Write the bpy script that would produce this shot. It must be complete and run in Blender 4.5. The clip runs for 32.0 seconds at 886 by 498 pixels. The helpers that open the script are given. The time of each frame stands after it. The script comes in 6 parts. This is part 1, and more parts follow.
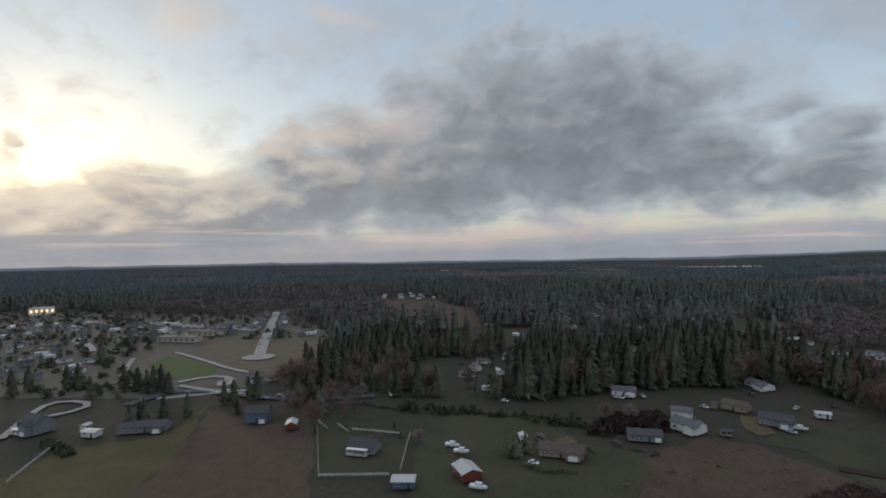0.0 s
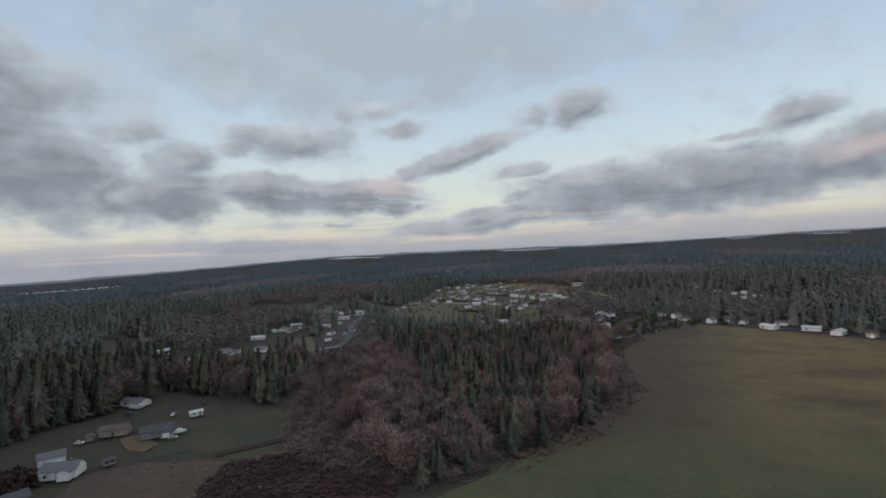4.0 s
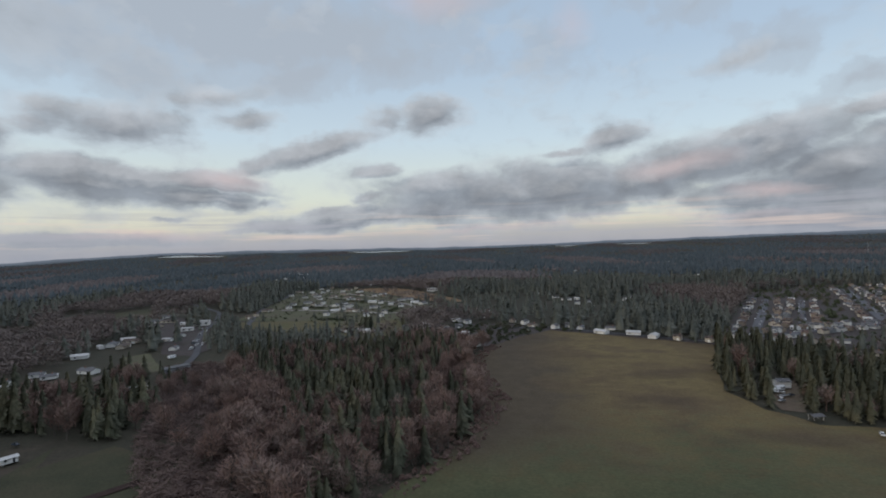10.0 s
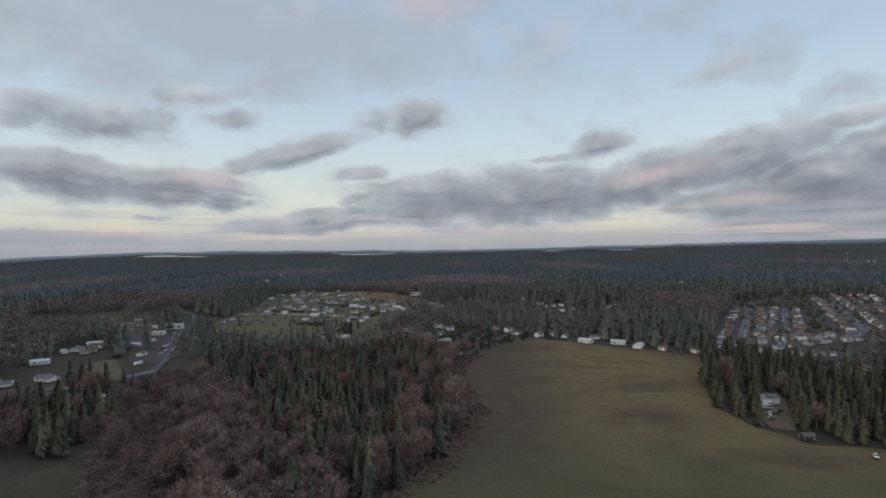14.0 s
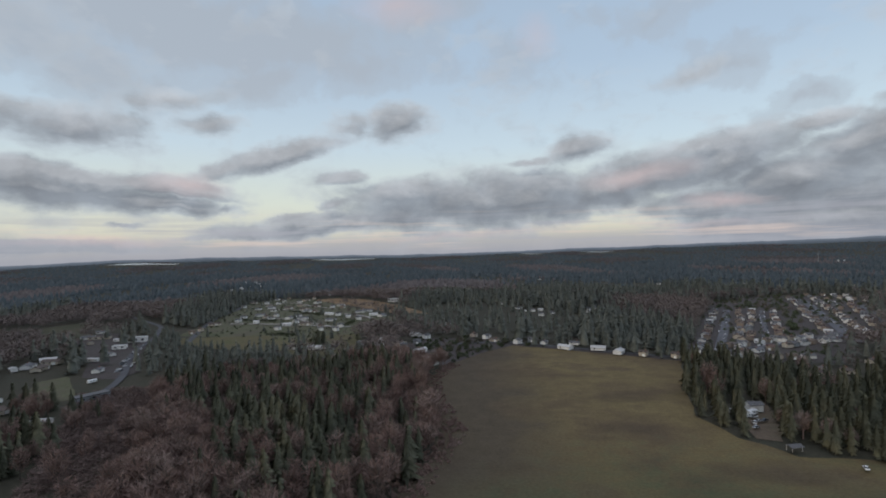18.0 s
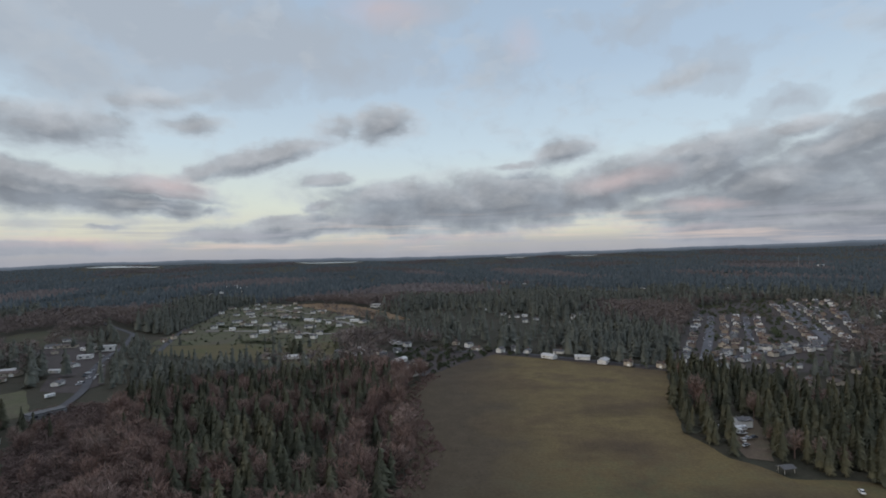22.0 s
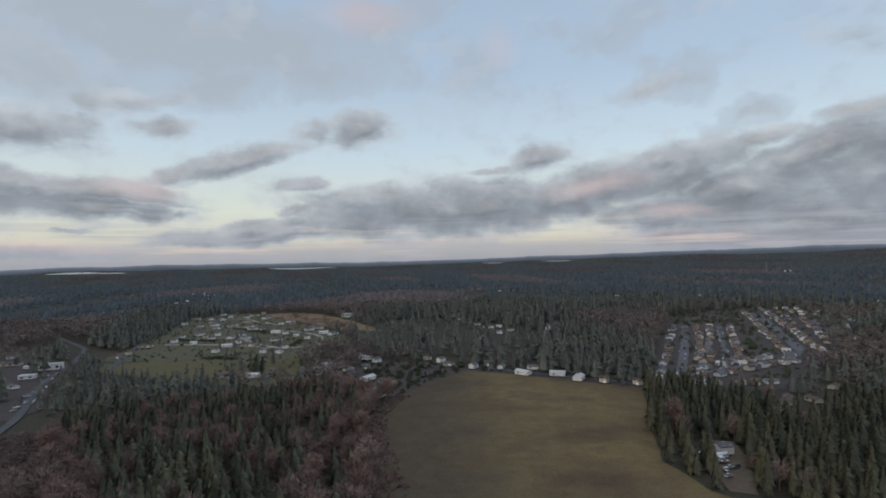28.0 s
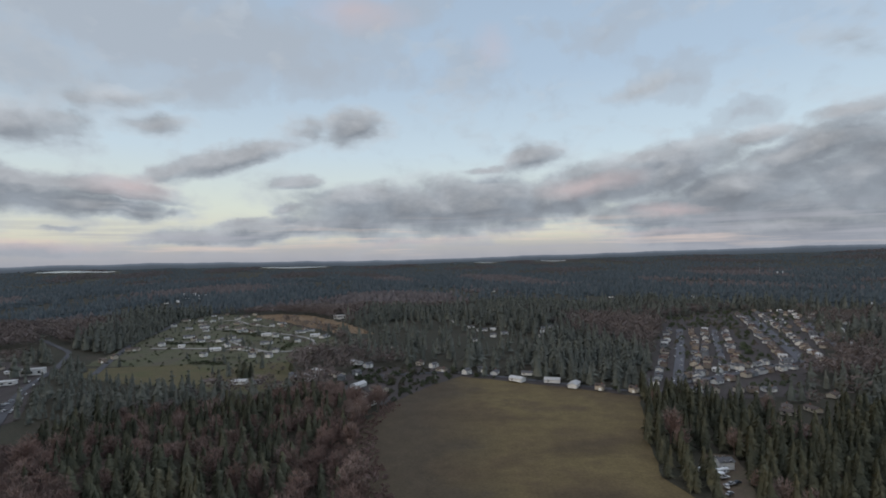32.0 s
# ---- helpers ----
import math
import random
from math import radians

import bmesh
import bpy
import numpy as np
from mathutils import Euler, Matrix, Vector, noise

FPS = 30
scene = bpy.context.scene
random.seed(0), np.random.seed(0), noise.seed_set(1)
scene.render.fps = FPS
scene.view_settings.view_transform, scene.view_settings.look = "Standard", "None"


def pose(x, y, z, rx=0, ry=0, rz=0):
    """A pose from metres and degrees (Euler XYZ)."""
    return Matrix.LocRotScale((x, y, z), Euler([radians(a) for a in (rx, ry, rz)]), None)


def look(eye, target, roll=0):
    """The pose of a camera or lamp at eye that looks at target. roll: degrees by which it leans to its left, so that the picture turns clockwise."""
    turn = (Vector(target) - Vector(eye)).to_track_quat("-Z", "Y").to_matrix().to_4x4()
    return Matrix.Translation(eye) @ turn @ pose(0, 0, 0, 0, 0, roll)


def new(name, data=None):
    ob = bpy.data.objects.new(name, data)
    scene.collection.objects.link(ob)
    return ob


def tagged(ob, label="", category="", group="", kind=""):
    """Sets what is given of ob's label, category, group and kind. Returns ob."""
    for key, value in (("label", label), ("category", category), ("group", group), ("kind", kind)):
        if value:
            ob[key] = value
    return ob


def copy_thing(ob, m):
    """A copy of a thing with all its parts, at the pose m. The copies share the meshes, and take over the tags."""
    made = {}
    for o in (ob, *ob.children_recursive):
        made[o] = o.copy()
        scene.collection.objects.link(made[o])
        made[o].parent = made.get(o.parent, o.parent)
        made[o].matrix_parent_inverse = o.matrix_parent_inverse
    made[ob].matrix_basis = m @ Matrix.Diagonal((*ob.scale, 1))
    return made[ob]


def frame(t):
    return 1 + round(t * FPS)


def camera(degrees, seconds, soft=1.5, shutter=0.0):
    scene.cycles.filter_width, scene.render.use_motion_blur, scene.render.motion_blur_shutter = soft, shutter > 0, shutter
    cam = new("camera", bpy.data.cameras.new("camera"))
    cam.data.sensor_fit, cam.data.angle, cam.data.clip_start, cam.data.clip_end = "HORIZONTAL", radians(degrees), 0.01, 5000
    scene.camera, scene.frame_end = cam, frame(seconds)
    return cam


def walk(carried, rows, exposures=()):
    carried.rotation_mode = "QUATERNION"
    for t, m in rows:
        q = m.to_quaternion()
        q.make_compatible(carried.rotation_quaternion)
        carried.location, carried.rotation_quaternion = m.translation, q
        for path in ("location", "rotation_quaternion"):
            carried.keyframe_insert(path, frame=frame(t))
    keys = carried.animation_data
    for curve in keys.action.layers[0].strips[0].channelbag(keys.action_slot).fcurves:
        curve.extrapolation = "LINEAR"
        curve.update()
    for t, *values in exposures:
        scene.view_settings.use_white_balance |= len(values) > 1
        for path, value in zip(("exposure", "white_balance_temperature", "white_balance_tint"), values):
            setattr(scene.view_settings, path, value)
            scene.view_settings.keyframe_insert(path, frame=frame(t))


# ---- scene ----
cam = camera(81.9, 32.0, soft=1.8)

# seconds, place, heading to the left of north, pitch, lean
ROWS = [
    (0, 0.05, 0.01, 90.02, 90.08, 0.53, -0.93),
    (0.5, -1.22, 3.59, 89.33, 82.72, 0.56, -1.02),
    (1, -0.72, 6.83, 89.36, 72.80, 0.43, -1.13),
    (1.5, -0.09, 8.75, 89.09, 59.16, 0.36, -1.02),
    (2, -0.20, 7.04, 88.36, 47.36, 0.28, -1.61),
    (2.5, -1.05, 3.59, 88.24, 39.39, 0.23, -1.66),
    (3, -2.93, -0.78, 87.97, 33.14, 0.03, -2.17),
    (3.5, -5.79, -3.49, 87.52, 29.54, 0.30, -2.59),
    (4, -9.46, -5.93, 87.19, 25.41, 0.43, -2.95),
    (4.5, -12.68, -8.74, 87.47, 19.14, 0.23, -3.18),
    (6.5, -22.26, -14.07, 89.75, 11.42, 0.11, -3.02),
    (7, -24.33, -14.72, 90.63, 9.39, 0.02, -2.49),
    (7.5, -25.56, -14.40, 91.80, 8.76, -0.02, -2.12),
    (8, -25.89, -13.80, 93.01, 9.31, -0.07, -2.09),
    (8.5, -25.57, -13.14, 94.17, 10.23, -0.10, -2.21),
    (9, -25.06, -12.29, 95.27, 10.23, -0.20, -2.18),
    (9.5, -24.99, -11.33, 96.31, 9.29, -0.17, -1.93),
    (10, -24.98, -10.53, 97.25, 8.72, -0.15, -1.63),
    (10.5, -25.01, -9.71, 98.00, 8.84, -0.11, -1.49),
    (11, -25.04, -8.77, 98.59, 8.39, -0.13, -1.30),
    (11.5, -24.96, -7.78, 99.12, 8.15, -0.13, -1.21),
    (12, -24.67, -6.70, 99.53, 8.31, -0.08, -1.07),
    (12.5, -24.28, -5.05, 99.73, 8.64, -0.05, -0.99),
    (13, -23.97, -2.38, 99.62, 8.24, 0.01, -0.95),
    (13.5, -23.84, 1.26, 99.31, 7.53, 0.09, -0.87),
    (14, -23.50, 4.68, 99.06, 7.14, 0.17, -0.78),
    (14.5, -23.01, 7.42, 99.01, 6.44, 0.33, -0.71),
    (16.5, -21.31, 15.02, 99.83, 6.02, 0.66, -0.88),
    (17, -20.87, 17.03, 100.13, 6.00, 0.66, -1.11),
    (17.5, -20.38, 19.48, 100.46, 5.83, 0.59, -1.36),
    (18, -19.88, 22.38, 100.76, 4.93, 0.58, -1.48),
    (18.5, -19.31, 25.10, 101.09, 4.31, 0.58, -1.47),
    (19, -18.71, 27.25, 101.53, 4.07, 0.61, -1.52),
    (19.5, -18.29, 28.84, 102.05, 4.19, 0.69, -1.50),
    (20, -17.94, 30.23, 102.59, 4.45, 0.79, -1.45),
    (20.5, -17.64, 31.91, 103.05, 4.29, 0.83, -1.40),
    (21, -17.25, 33.92, 103.43, 3.75, 0.86, -1.43),
    (21.5, -16.70, 36.08, 103.77, 3.38, 0.88, -1.34),
    (22, -16.06, 38.37, 104.17, 3.35, 0.87, -1.35),
    (22.5, -15.38, 40.90, 104.63, 2.97, 0.87, -1.44),
    (23, -14.65, 43.50, 105.18, 2.56, 0.81, -1.47),
    (23.5, -13.87, 45.95, 105.56, 2.20, 0.85, -1.53),
    (24, -13.33, 48.16, 106.03, 1.31, 0.88, -1.48),
    (24.5, -13.04, 49.82, 106.71, 1.30, 0.94, -1.68),
    (25, -12.95, 51.01, 107.59, 1.87, 0.98, -1.74),
    (25.5, -12.95, 52.36, 108.53, 1.31, 0.98, -1.66),
    (27.5, -11.77, 57.99, 111.06, 0.56, 1.26, -1.15),
    (28, -11.31, 59.30, 111.46, 0.68, 1.33, -1.38),
    (28.5, -10.65, 60.56, 111.75, 0.89, 1.45, -1.70),
    (29, -10.04, 61.94, 112.10, 0.77, 1.48, -2.08),
    (29.5, -9.67, 63.41, 112.56, 0.37, 1.45, -2.44),
    (30, -9.57, 64.76, 113.17, 0.25, 1.39, -2.34),
    (30.5, -9.64, 65.98, 113.92, 0.82, 1.39, -2.31),
    (31, -9.75, 67.18, 114.74, 0.38, 1.34, -1.90),
    (31.5, -9.97, 68.42, 115.59, 0.39, 1.29, -1.45),
    (32, -10.28, 69.71, 116.46, 0.02, 1.20, -1.20),
]


def heading(x, y, z, yaw, pitch, lean):
    a, b = radians(yaw), radians(pitch)
    ahead = Vector((-math.sin(a) * math.cos(b), math.cos(a) * math.cos(b), math.sin(b)))
    eye = Vector((x, y, z))
    return look(eye, eye + ahead * 10, lean)


walk(cam, [(row[0], heading(*row[1:])) for row in ROWS], [(0.0, -0.08), (1.0, -0.03), (2.5, 0.09), (32.0, 0.07)])

# ---- sky and sun ----
# heading to the right of north, height, half width, half height, tilt (degrees), weight
CLOUDS_NORTH = [
    (1.5, 5.6, 14.5, 3.0, 2.0, 1.2),
    (13.9, 6.7, 9.7, 2.6, 9.0, 1.15),
    (24.6, 8.4, 6.3, 2.4, 14.0, 1.1),
    (23.1, 3.9, 8.6, 1.8, -3.0, 0.95),
    (-8.6, 6.7, 5.7, 1.9, 4.0, 1),
    (-18.6, 3.6, 11.9, 1.0, 5.0, 0.9),
    (-26.3, 2.5, 7.7, 0.5, 4.0, 0.8),
    (-15.5, 8.6, 2.1, 0.8, 0.0, 0.8),
    (-27.9, 5.4, 1.7, 0.5, 10.0, 0.7),
    (-22.2, 4.2, 2.5, 0.4, 8.0, 0.7),
    (-16.7, 5.7, 2.5, 0.5, 15.0, 0.7),
]
CLOUDS_NORTH_HIGH = [
    (-28.9, 13.7, 3.6, 1.1, 4.0, 0.75),
    (-15.1, 14.2, 3.8, 1.3, 10.0, 0.65),
    (-32.1, 15.9, 4.1, 1.2, 6.0, 0.6),
    (20.9, 17.2, 5.6, 1.2, 11.0, 0.55),
    (10.1, 11.1, 2.8, 1.5, 11.0, 0.85),
    (4.9, 9.8, 3.0, 0.5, 2.0, 0.7),
    (22.2, 9.8, 2.8, 0.8, 7.0, 0.8),
    (-22.1, 11.2, 7.1, 1.2, 18.0, 0.9),
    (-28.7, 9.2, 2.9, 0.7, 23.0, 0.75),
    (-9.4, 14.6, 3.3, 2.0, 9.0, 0.85),
]
CLOUDS_NORTHWEST = [
    (-40.8, 12.4, 5.6, 2.0, 6.0, 0.85),
    (-46.9, 12.0, 2.8, 1.4, 8.0, 0.8),
    (-43.0, 7.2, 9.9, 1.8, -6.0, 1.1),
    (-33.7, 5.8, 6.4, 0.9, -5.0, 0.95),
    (-46.5, 8.1, 4.4, 1.1, 5.0, 0.9),
    (-36.7, 3.6, 1.5, 0.3, 1.0, 0.6),
    (-42.2, 1.6, 11.0, 0.7, 0.0, 0.75),
    (-55.3, 6.7, 7.7, 2.7, -0.0, 1.05),
    (-52.3, 10.1, 4.4, 3.0, 9.0, 0.8),
    (-39.8, 7.9, 11.4, 1.0, -5.0, 0.95),
    (-33.1, 6.7, 6.9, 0.5, -4.0, 0.8),
    (-46.0, 13.1, 4.4, 1.3, 2.0, 0.75),
    (-56.1, 12.9, 5.0, 1.4, 5.0, 0.7),
    (-52.5, 7.7, 8.2, 1.5, -1.0, 0.95),
]
CLOUDS_WEST = [
    (-77.6, 13.2, 15.1, 8.5, -5.0, 1.25),
    (-91.5, 9.1, 13.1, 5.8, 3.0, 1.15),
    (-64.7, 8.7, 9.5, 4.2, -6.0, 1.1),
    (-101.5, 7.9, 7.5, 4.3, 5.0, 1.1),
    (-112.0, 4.7, 13.6, 3.6, 11.0, 1.15),
    (-125.5, 3.1, 11.4, 3.4, 1.0, 1.15),
    (-66.4, 0.6, 18.4, 0.9, 2.0, 0.8),
    (-110.3, 1.6, 10.0, 1.5, -1.0, 0.9),
    (-119.1, 8.4, 3.8, 1.0, 3.0, 0.45),
    (-130.2, 10.2, 1.1, 1.2, 7.0, 0.6),
    (-106.2, 13.1, 5.5, 2.3, 17.0, 0.55),
    (-85.9, 8.2, 8.6, 1.3, 4.0, 0.8),
    (-69.1, 8.5, 8.6, 2.3, -4.0, 0.95),
]
CLOUDS_EAST = [
    (34.0, 2.2, 13.0, 1.9, 0.0, 1.2),
    (44.0, 7.0, 9.0, 3.2, 6.0, 1.2),
    (31.4, 11.2, 3.5, 0.9, 5.0, 0.9),
    (30.5, 6.2, 6.5, 3.1, 4.0, 1.1),
    (36.0, 9.7, 6.4, 1.7, 12.0, 1.05),
    (39.8, 6.6, 5.7, 3.4, 5.0, 1.15),
    (30.9, 4.5, 9.9, 1.9, -1.0, 1.0),
    (38.1, 3.1, 7.6, 1.5, -5.0, 0.95),
    (39.2, 12.0, 3.2, 0.8, 5.0, 0.7),
]
CLOUDS_SUNWARD = [
    (-129.5, 2.8, 4.8, 2.2, 3.0, 1.2),
    (-122.9, 2.6, 7.2, 2.9, 4.0, 1.25),
    (-113.6, 4.1, 9.6, 3.5, -6.0, 1.25),
    (-103.9, 7.5, 6.7, 4.5, -20.0, 1.15),
    (-119.6, 8.4, 2.9, 0.8, 4.0, 0.45),
    (-130.6, 9.2, 1.5, 1.9, 0.0, 0.4),
    (-108.5, 11.0, 2.3, 1.1, -20.0, 0.7),
    (-99.0, 12.2, 5.7, 3.5, -20.0, 1.0),
]
CLOUDS = CLOUDS_SUNWARD + CLOUDS_NORTH + CLOUDS_NORTH_HIGH + CLOUDS_NORTHWEST + CLOUDS_WEST + CLOUDS_EAST
# thin high veils
VEILS = [
    (-75.7, 19.3, 9.7, 3.2, -7.0, 0.7),
    (-116.0, 23.1, 3.8, 2.2, 8.0, 0.4),
    (31.4, 14.5, 2.4, 0.7, -0.0, 0.72),
    (-28.2, 22.5, 18.8, 3.3, -4.0, 1.45),
    (-38.9, 17.3, 5.0, 2.7, 0.0, 1.16),
    (-24.1, 18.4, 6.7, 2.1, 10.0, 1.01),
    (-6.2, 25.3, 7.1, 2.6, 20.0, 0.7),
    (3.2, 20.2, 5.1, 2.5, -10.0, 0.5),
    (24.0, 17.4, 5.5, 1.9, 10.0, 0.8),
    (18.7, 23.5, 6.6, 1.8, 0.0, 0.64),
    (29.9, 13.8, 4.1, 1.1, 5.0, 0.8),
    (-46.3, 20.1, 9.9, 3.2, -10.0, 1.16),
    (-26.2, 22.0, 9.1, 3.2, 10.0, 1.16),
    (-70.6, 15.1, 7.9, 6.4, 0.0, 0.9),
    (-60.1, 14.6, 7.5, 4.5, 0.0, 0.5),
    (-97.5, 23.3, 10.7, 3.2, 0.0, 0.5),
]
# clouds that catch the low sun
SUNLIT = [
    (-31.6, 7.5, 3.3, 0.9, -3.0, 1),
    (16.1, 7.7, 4.4, 1.0, 6.0, 1),
    (24.3, 4.5, 3.3, 0.6, -4.0, 1),
    (-9.2, 25.9, 4.8, 1.5, -1.0, 0.9),
    (-38.2, 2.1, 5.9, 0.4, 0.0, 0.8),
    (6.0, 22.6, 1.9, 1.7, -6.0, 0.6),
    (-2.9, 2.2, 12.2, 0.4, 3.0, 0.6),
    (20.2, 2.6, 7.0, 0.3, -2.0, 0.6),
    (-95.2, 14.6, 3.8, 2.1, 9.0, 0.8),
    (-117.0, 22.9, 2.9, 2.1, 9.0, 0.9),
    (-101.2, 24.5, 4.2, 0.8, -10.0, 0.8),
    (-103.8, 12.9, 4.9, 1.4, 16.0, 1),
    (-95.9, 9.4, 1.6, 1.8, -0.0, 0.6),
    (-84.0, 2.1, 16.5, 1.1, 3.0, 0.9),
    (-55.8, 1.8, 4.9, 0.5, 2.0, 0.5),
]


def node(tree, kind, **values):
    n = tree.nodes.new(kind)
    for key, value in values.items():
        if key == "op":
            n.operation = value
        else:
            n.inputs[key].default_value = value
    return n


def math_node(tree, op, a, b=None, clamp=False):
    n = tree.nodes.new("ShaderNodeMath")
    n.operation, n.use_clamp = op, clamp
    for k, v in enumerate((a, b)):
        if v is None:
            continue
        if isinstance(v, (int, float)):
            n.inputs[k].default_value = v
        else:
            tree.links.new(v, n.inputs[k])
    return n.outputs[0]


def mix_colour(tree, fac, a, b, how="MIX"):
    n = tree.nodes.new("ShaderNodeMix")
    n.data_type, n.blend_type = "RGBA", how
    for socket, v in ((n.inputs["Factor"], fac), (n.inputs[6], a), (n.inputs[7], b)):
        if isinstance(v, (int, float)):
            socket.default_value = v
        elif isinstance(v, tuple):
            socket.default_value = (*v, 1)
        else:
            tree.links.new(v, socket)
    return n.outputs[2]


def ramp(tree, fac, stops, smooth=False):
    n = tree.nodes.new("ShaderNodeValToRGB")
    cr = n.color_ramp
    if smooth:
        cr.interpolation = "EASE"
    while len(cr.elements) < len(stops):
        cr.elements.new(0.5)
    for e, (p, c) in zip(cr.elements, stops):
        e.position = p
        e.color = (*c, 1) if isinstance(c, tuple) else (c, c, c, 1)
    tree.links.new(fac, n.inputs[0])
    return n.outputs[0]


SUN_AZ, SUN_EL = -127.0, 7.0
# height of the skyline at 4850 m, by heading
SKYLINE_AT = [-180, -130, -113, -96, -80, -62, -48, -38, -28, -15, -5, 5, 20, 40, 75, 180]
SKYLINE = [36, 36, 34, 24, 22, 32, 85, 122, 124, 112, 108, 118, 136, 155, 60, 36]


def build_world():
    w = bpy.data.worlds.new("evening_sky")
    scene.world = w
    w.use_nodes = True
    tr = w.node_tree
    tr.nodes.clear()
    out = tr.nodes.new("ShaderNodeOutputWorld")
    bg = tr.nodes.new("ShaderNodeBackground")
    tr.links.new(bg.outputs[0], out.inputs[0])
    co = tr.nodes.new("ShaderNodeTexCoord").outputs["Generated"]
    sep = tr.nodes.new("ShaderNodeSeparateXYZ")
    tr.links.new(co, sep.inputs[0])
    az = math_node(tr, "MULTIPLY", math_node(tr, "ARCTAN2", sep.outputs[0], sep.outputs[1]), 57.29578)
    el = math_node(tr, "MULTIPLY", math_node(tr, "ARCSINE", sep.outputs[2]), 57.29578)
    flat = tr.nodes.new("ShaderNodeCombineXYZ")
    tr.links.new(az, flat.inputs[0])
    tr.links.new(el, flat.inputs[1])

    # clear sky
    sky = tr.nodes.new("ShaderNodeTexSky")
    sky.sky_type, sky.sun_disc = "NISHITA", False
    sky.sun_elevation, sky.sun_rotation = radians(SUN_EL), radians(SUN_AZ)
    sky.air_density, sky.dust_density, sky.ozone_density = 1.0, 1.0, 1.5
    nish = mix_colour(tr, 1.0, sky.outputs[0], (0.11, 0.11, 0.11), "MULTIPLY")
    up = math_node(tr, "DIVIDE", el, 90.0, True)
    clear = ramp(tr, up, [(0.0, (0.58, 0.54, 0.52)), (0.025, (0.73, 0.71, 0.60)), (0.065, (0.75, 0.81, 0.73)), (0.13, (0.62, 0.76, 0.86)),
                          (0.22, (0.47, 0.61, 0.77)), (0.33, (0.41, 0.54, 0.70)), (0.5, (0.64, 0.72, 0.88)), (1.0, (1.10, 1.16, 1.34))])
    clear = mix_colour(tr, 0.2, clear, nish)
    # glow round the low sun
    sun = Vector((math.sin(radians(SUN_AZ)) * math.cos(radians(SUN_EL + 2)), math.cos(radians(SUN_AZ)) * math.cos(radians(SUN_EL + 2)), math.sin(radians(SUN_EL + 2))))
    dot = tr.nodes.new("ShaderNodeVectorMath")
    dot.operation = "DOT_PRODUCT"
    tr.links.new(co, dot.inputs[0])
    dot.inputs[1].default_value = sun
    toward = math_node(tr, "MAXIMUM", dot.outputs["Value"], 0.0)
    wide_glow = math_node(tr, "POWER", toward, 7.0)
    near = math_node(tr, "POWER", toward, 70.0)
    near2 = math_node(tr, "POWER", toward, 420.0)
    glow = mix_colour(tr, 1.0, mix_colour(tr, near, (0, 0, 0), (0.20, 0.16, 0.09)), mix_colour(tr, near2, (0, 0, 0), (0.62, 0.48, 0.27)), "ADD")
    glow = mix_colour(tr, 1.0, glow, mix_colour(tr, wide_glow, (0, 0, 0), (0.16, 0.12, 0.06)), "ADD")
    clear = mix_colour(tr, 1.0, clear, glow, "ADD")

    # cloud masses with soft torn edges
    def vector(op, a, b):
        n = node(tr, "ShaderNodeVectorMath", op=op)
        for socket, v in zip(n.inputs, (a, b)):
            if isinstance(v, tuple):
                socket.default_value = v
            else:
                tr.links.new(v, socket)
        return n.outputs[0]

    def soft_noise(at, scale, detail, rough):
        n = node(tr, "ShaderNodeTexNoise", Scale=scale, Detail=detail, Roughness=rough)
        tr.links.new(at, n.inputs["Vector"])
        return n

    def blobs(at, rows):
        total = None
        for a, e, rx, ry, tilt, weight in rows:
            m = tr.nodes.new("ShaderNodeMapping")
            m.vector_type = "TEXTURE"
            m.inputs["Location"].default_value = (a, e, 0)
            m.inputs["Rotation"].default_value = (0, 0, radians(tilt))
            m.inputs["Scale"].default_value = (rx * 1.62, ry * 1.62, 1)
            tr.links.new(at, m.inputs["Vector"])
            g = tr.nodes.new("ShaderNodeTexGradient")
            g.gradient_type = "SPHERICAL"
            tr.links.new(m.outputs[0], g.inputs[0])
            v = math_node(tr, "MULTIPLY", g.outputs["Fac"], weight)
            total = v if total is None else math_node(tr, "SMOOTH_MAX", total, v)
            if total.node.operation == "SMOOTH_MAX":
                total.node.inputs[2].default_value = 0.12
        return total

    def density(at):
        tall = vector("MULTIPLY", at, (1.0, 1.7, 1.0))
        bend = vector("MULTIPLY", vector("SUBTRACT", soft_noise(tall, 0.13, 3.0, 0.5).outputs["Color"], (0.5, 0.5, 0.5)), (4.2, 2.0, 0.0))
        curl = vector("MULTIPLY", vector("SUBTRACT", soft_noise(tall, 0.55, 4.0, 0.6).outputs["Color"], (0.5, 0.5, 0.5)), (1.7, 0.9, 0.0))
        moved = vector("ADD", vector("ADD", at, bend), curl)
        wisp = math_node(tr, "SUBTRACT", soft_noise(vector("ADD", tall, bend), 0.24, 7.0, 0.53).outputs["Fac"], 0.5)
        veil = math_node(tr, "SUBTRACT", soft_noise(tall, 0.05, 3.0, 0.5).outputs["Fac"], 0.52)
        d = math_node(tr, "ADD", blobs(moved, CLOUDS), math_node(tr, "MULTIPLY", wisp, 0.75))
        return math_node(tr, "ADD", d, math_node(tr, "MULTIPLY", veil, 0.75)), moved

    dens, moved = density(flat.outputs[0])
    above, _ = density(vector("ADD", flat.outputs[0], (-0.7, 1.1, 0.0)))
    cover = ramp(tr, dens, [(0.10, 0.0), (0.27, 0.45), (0.42, 0.88), (0.66, 1.0)])
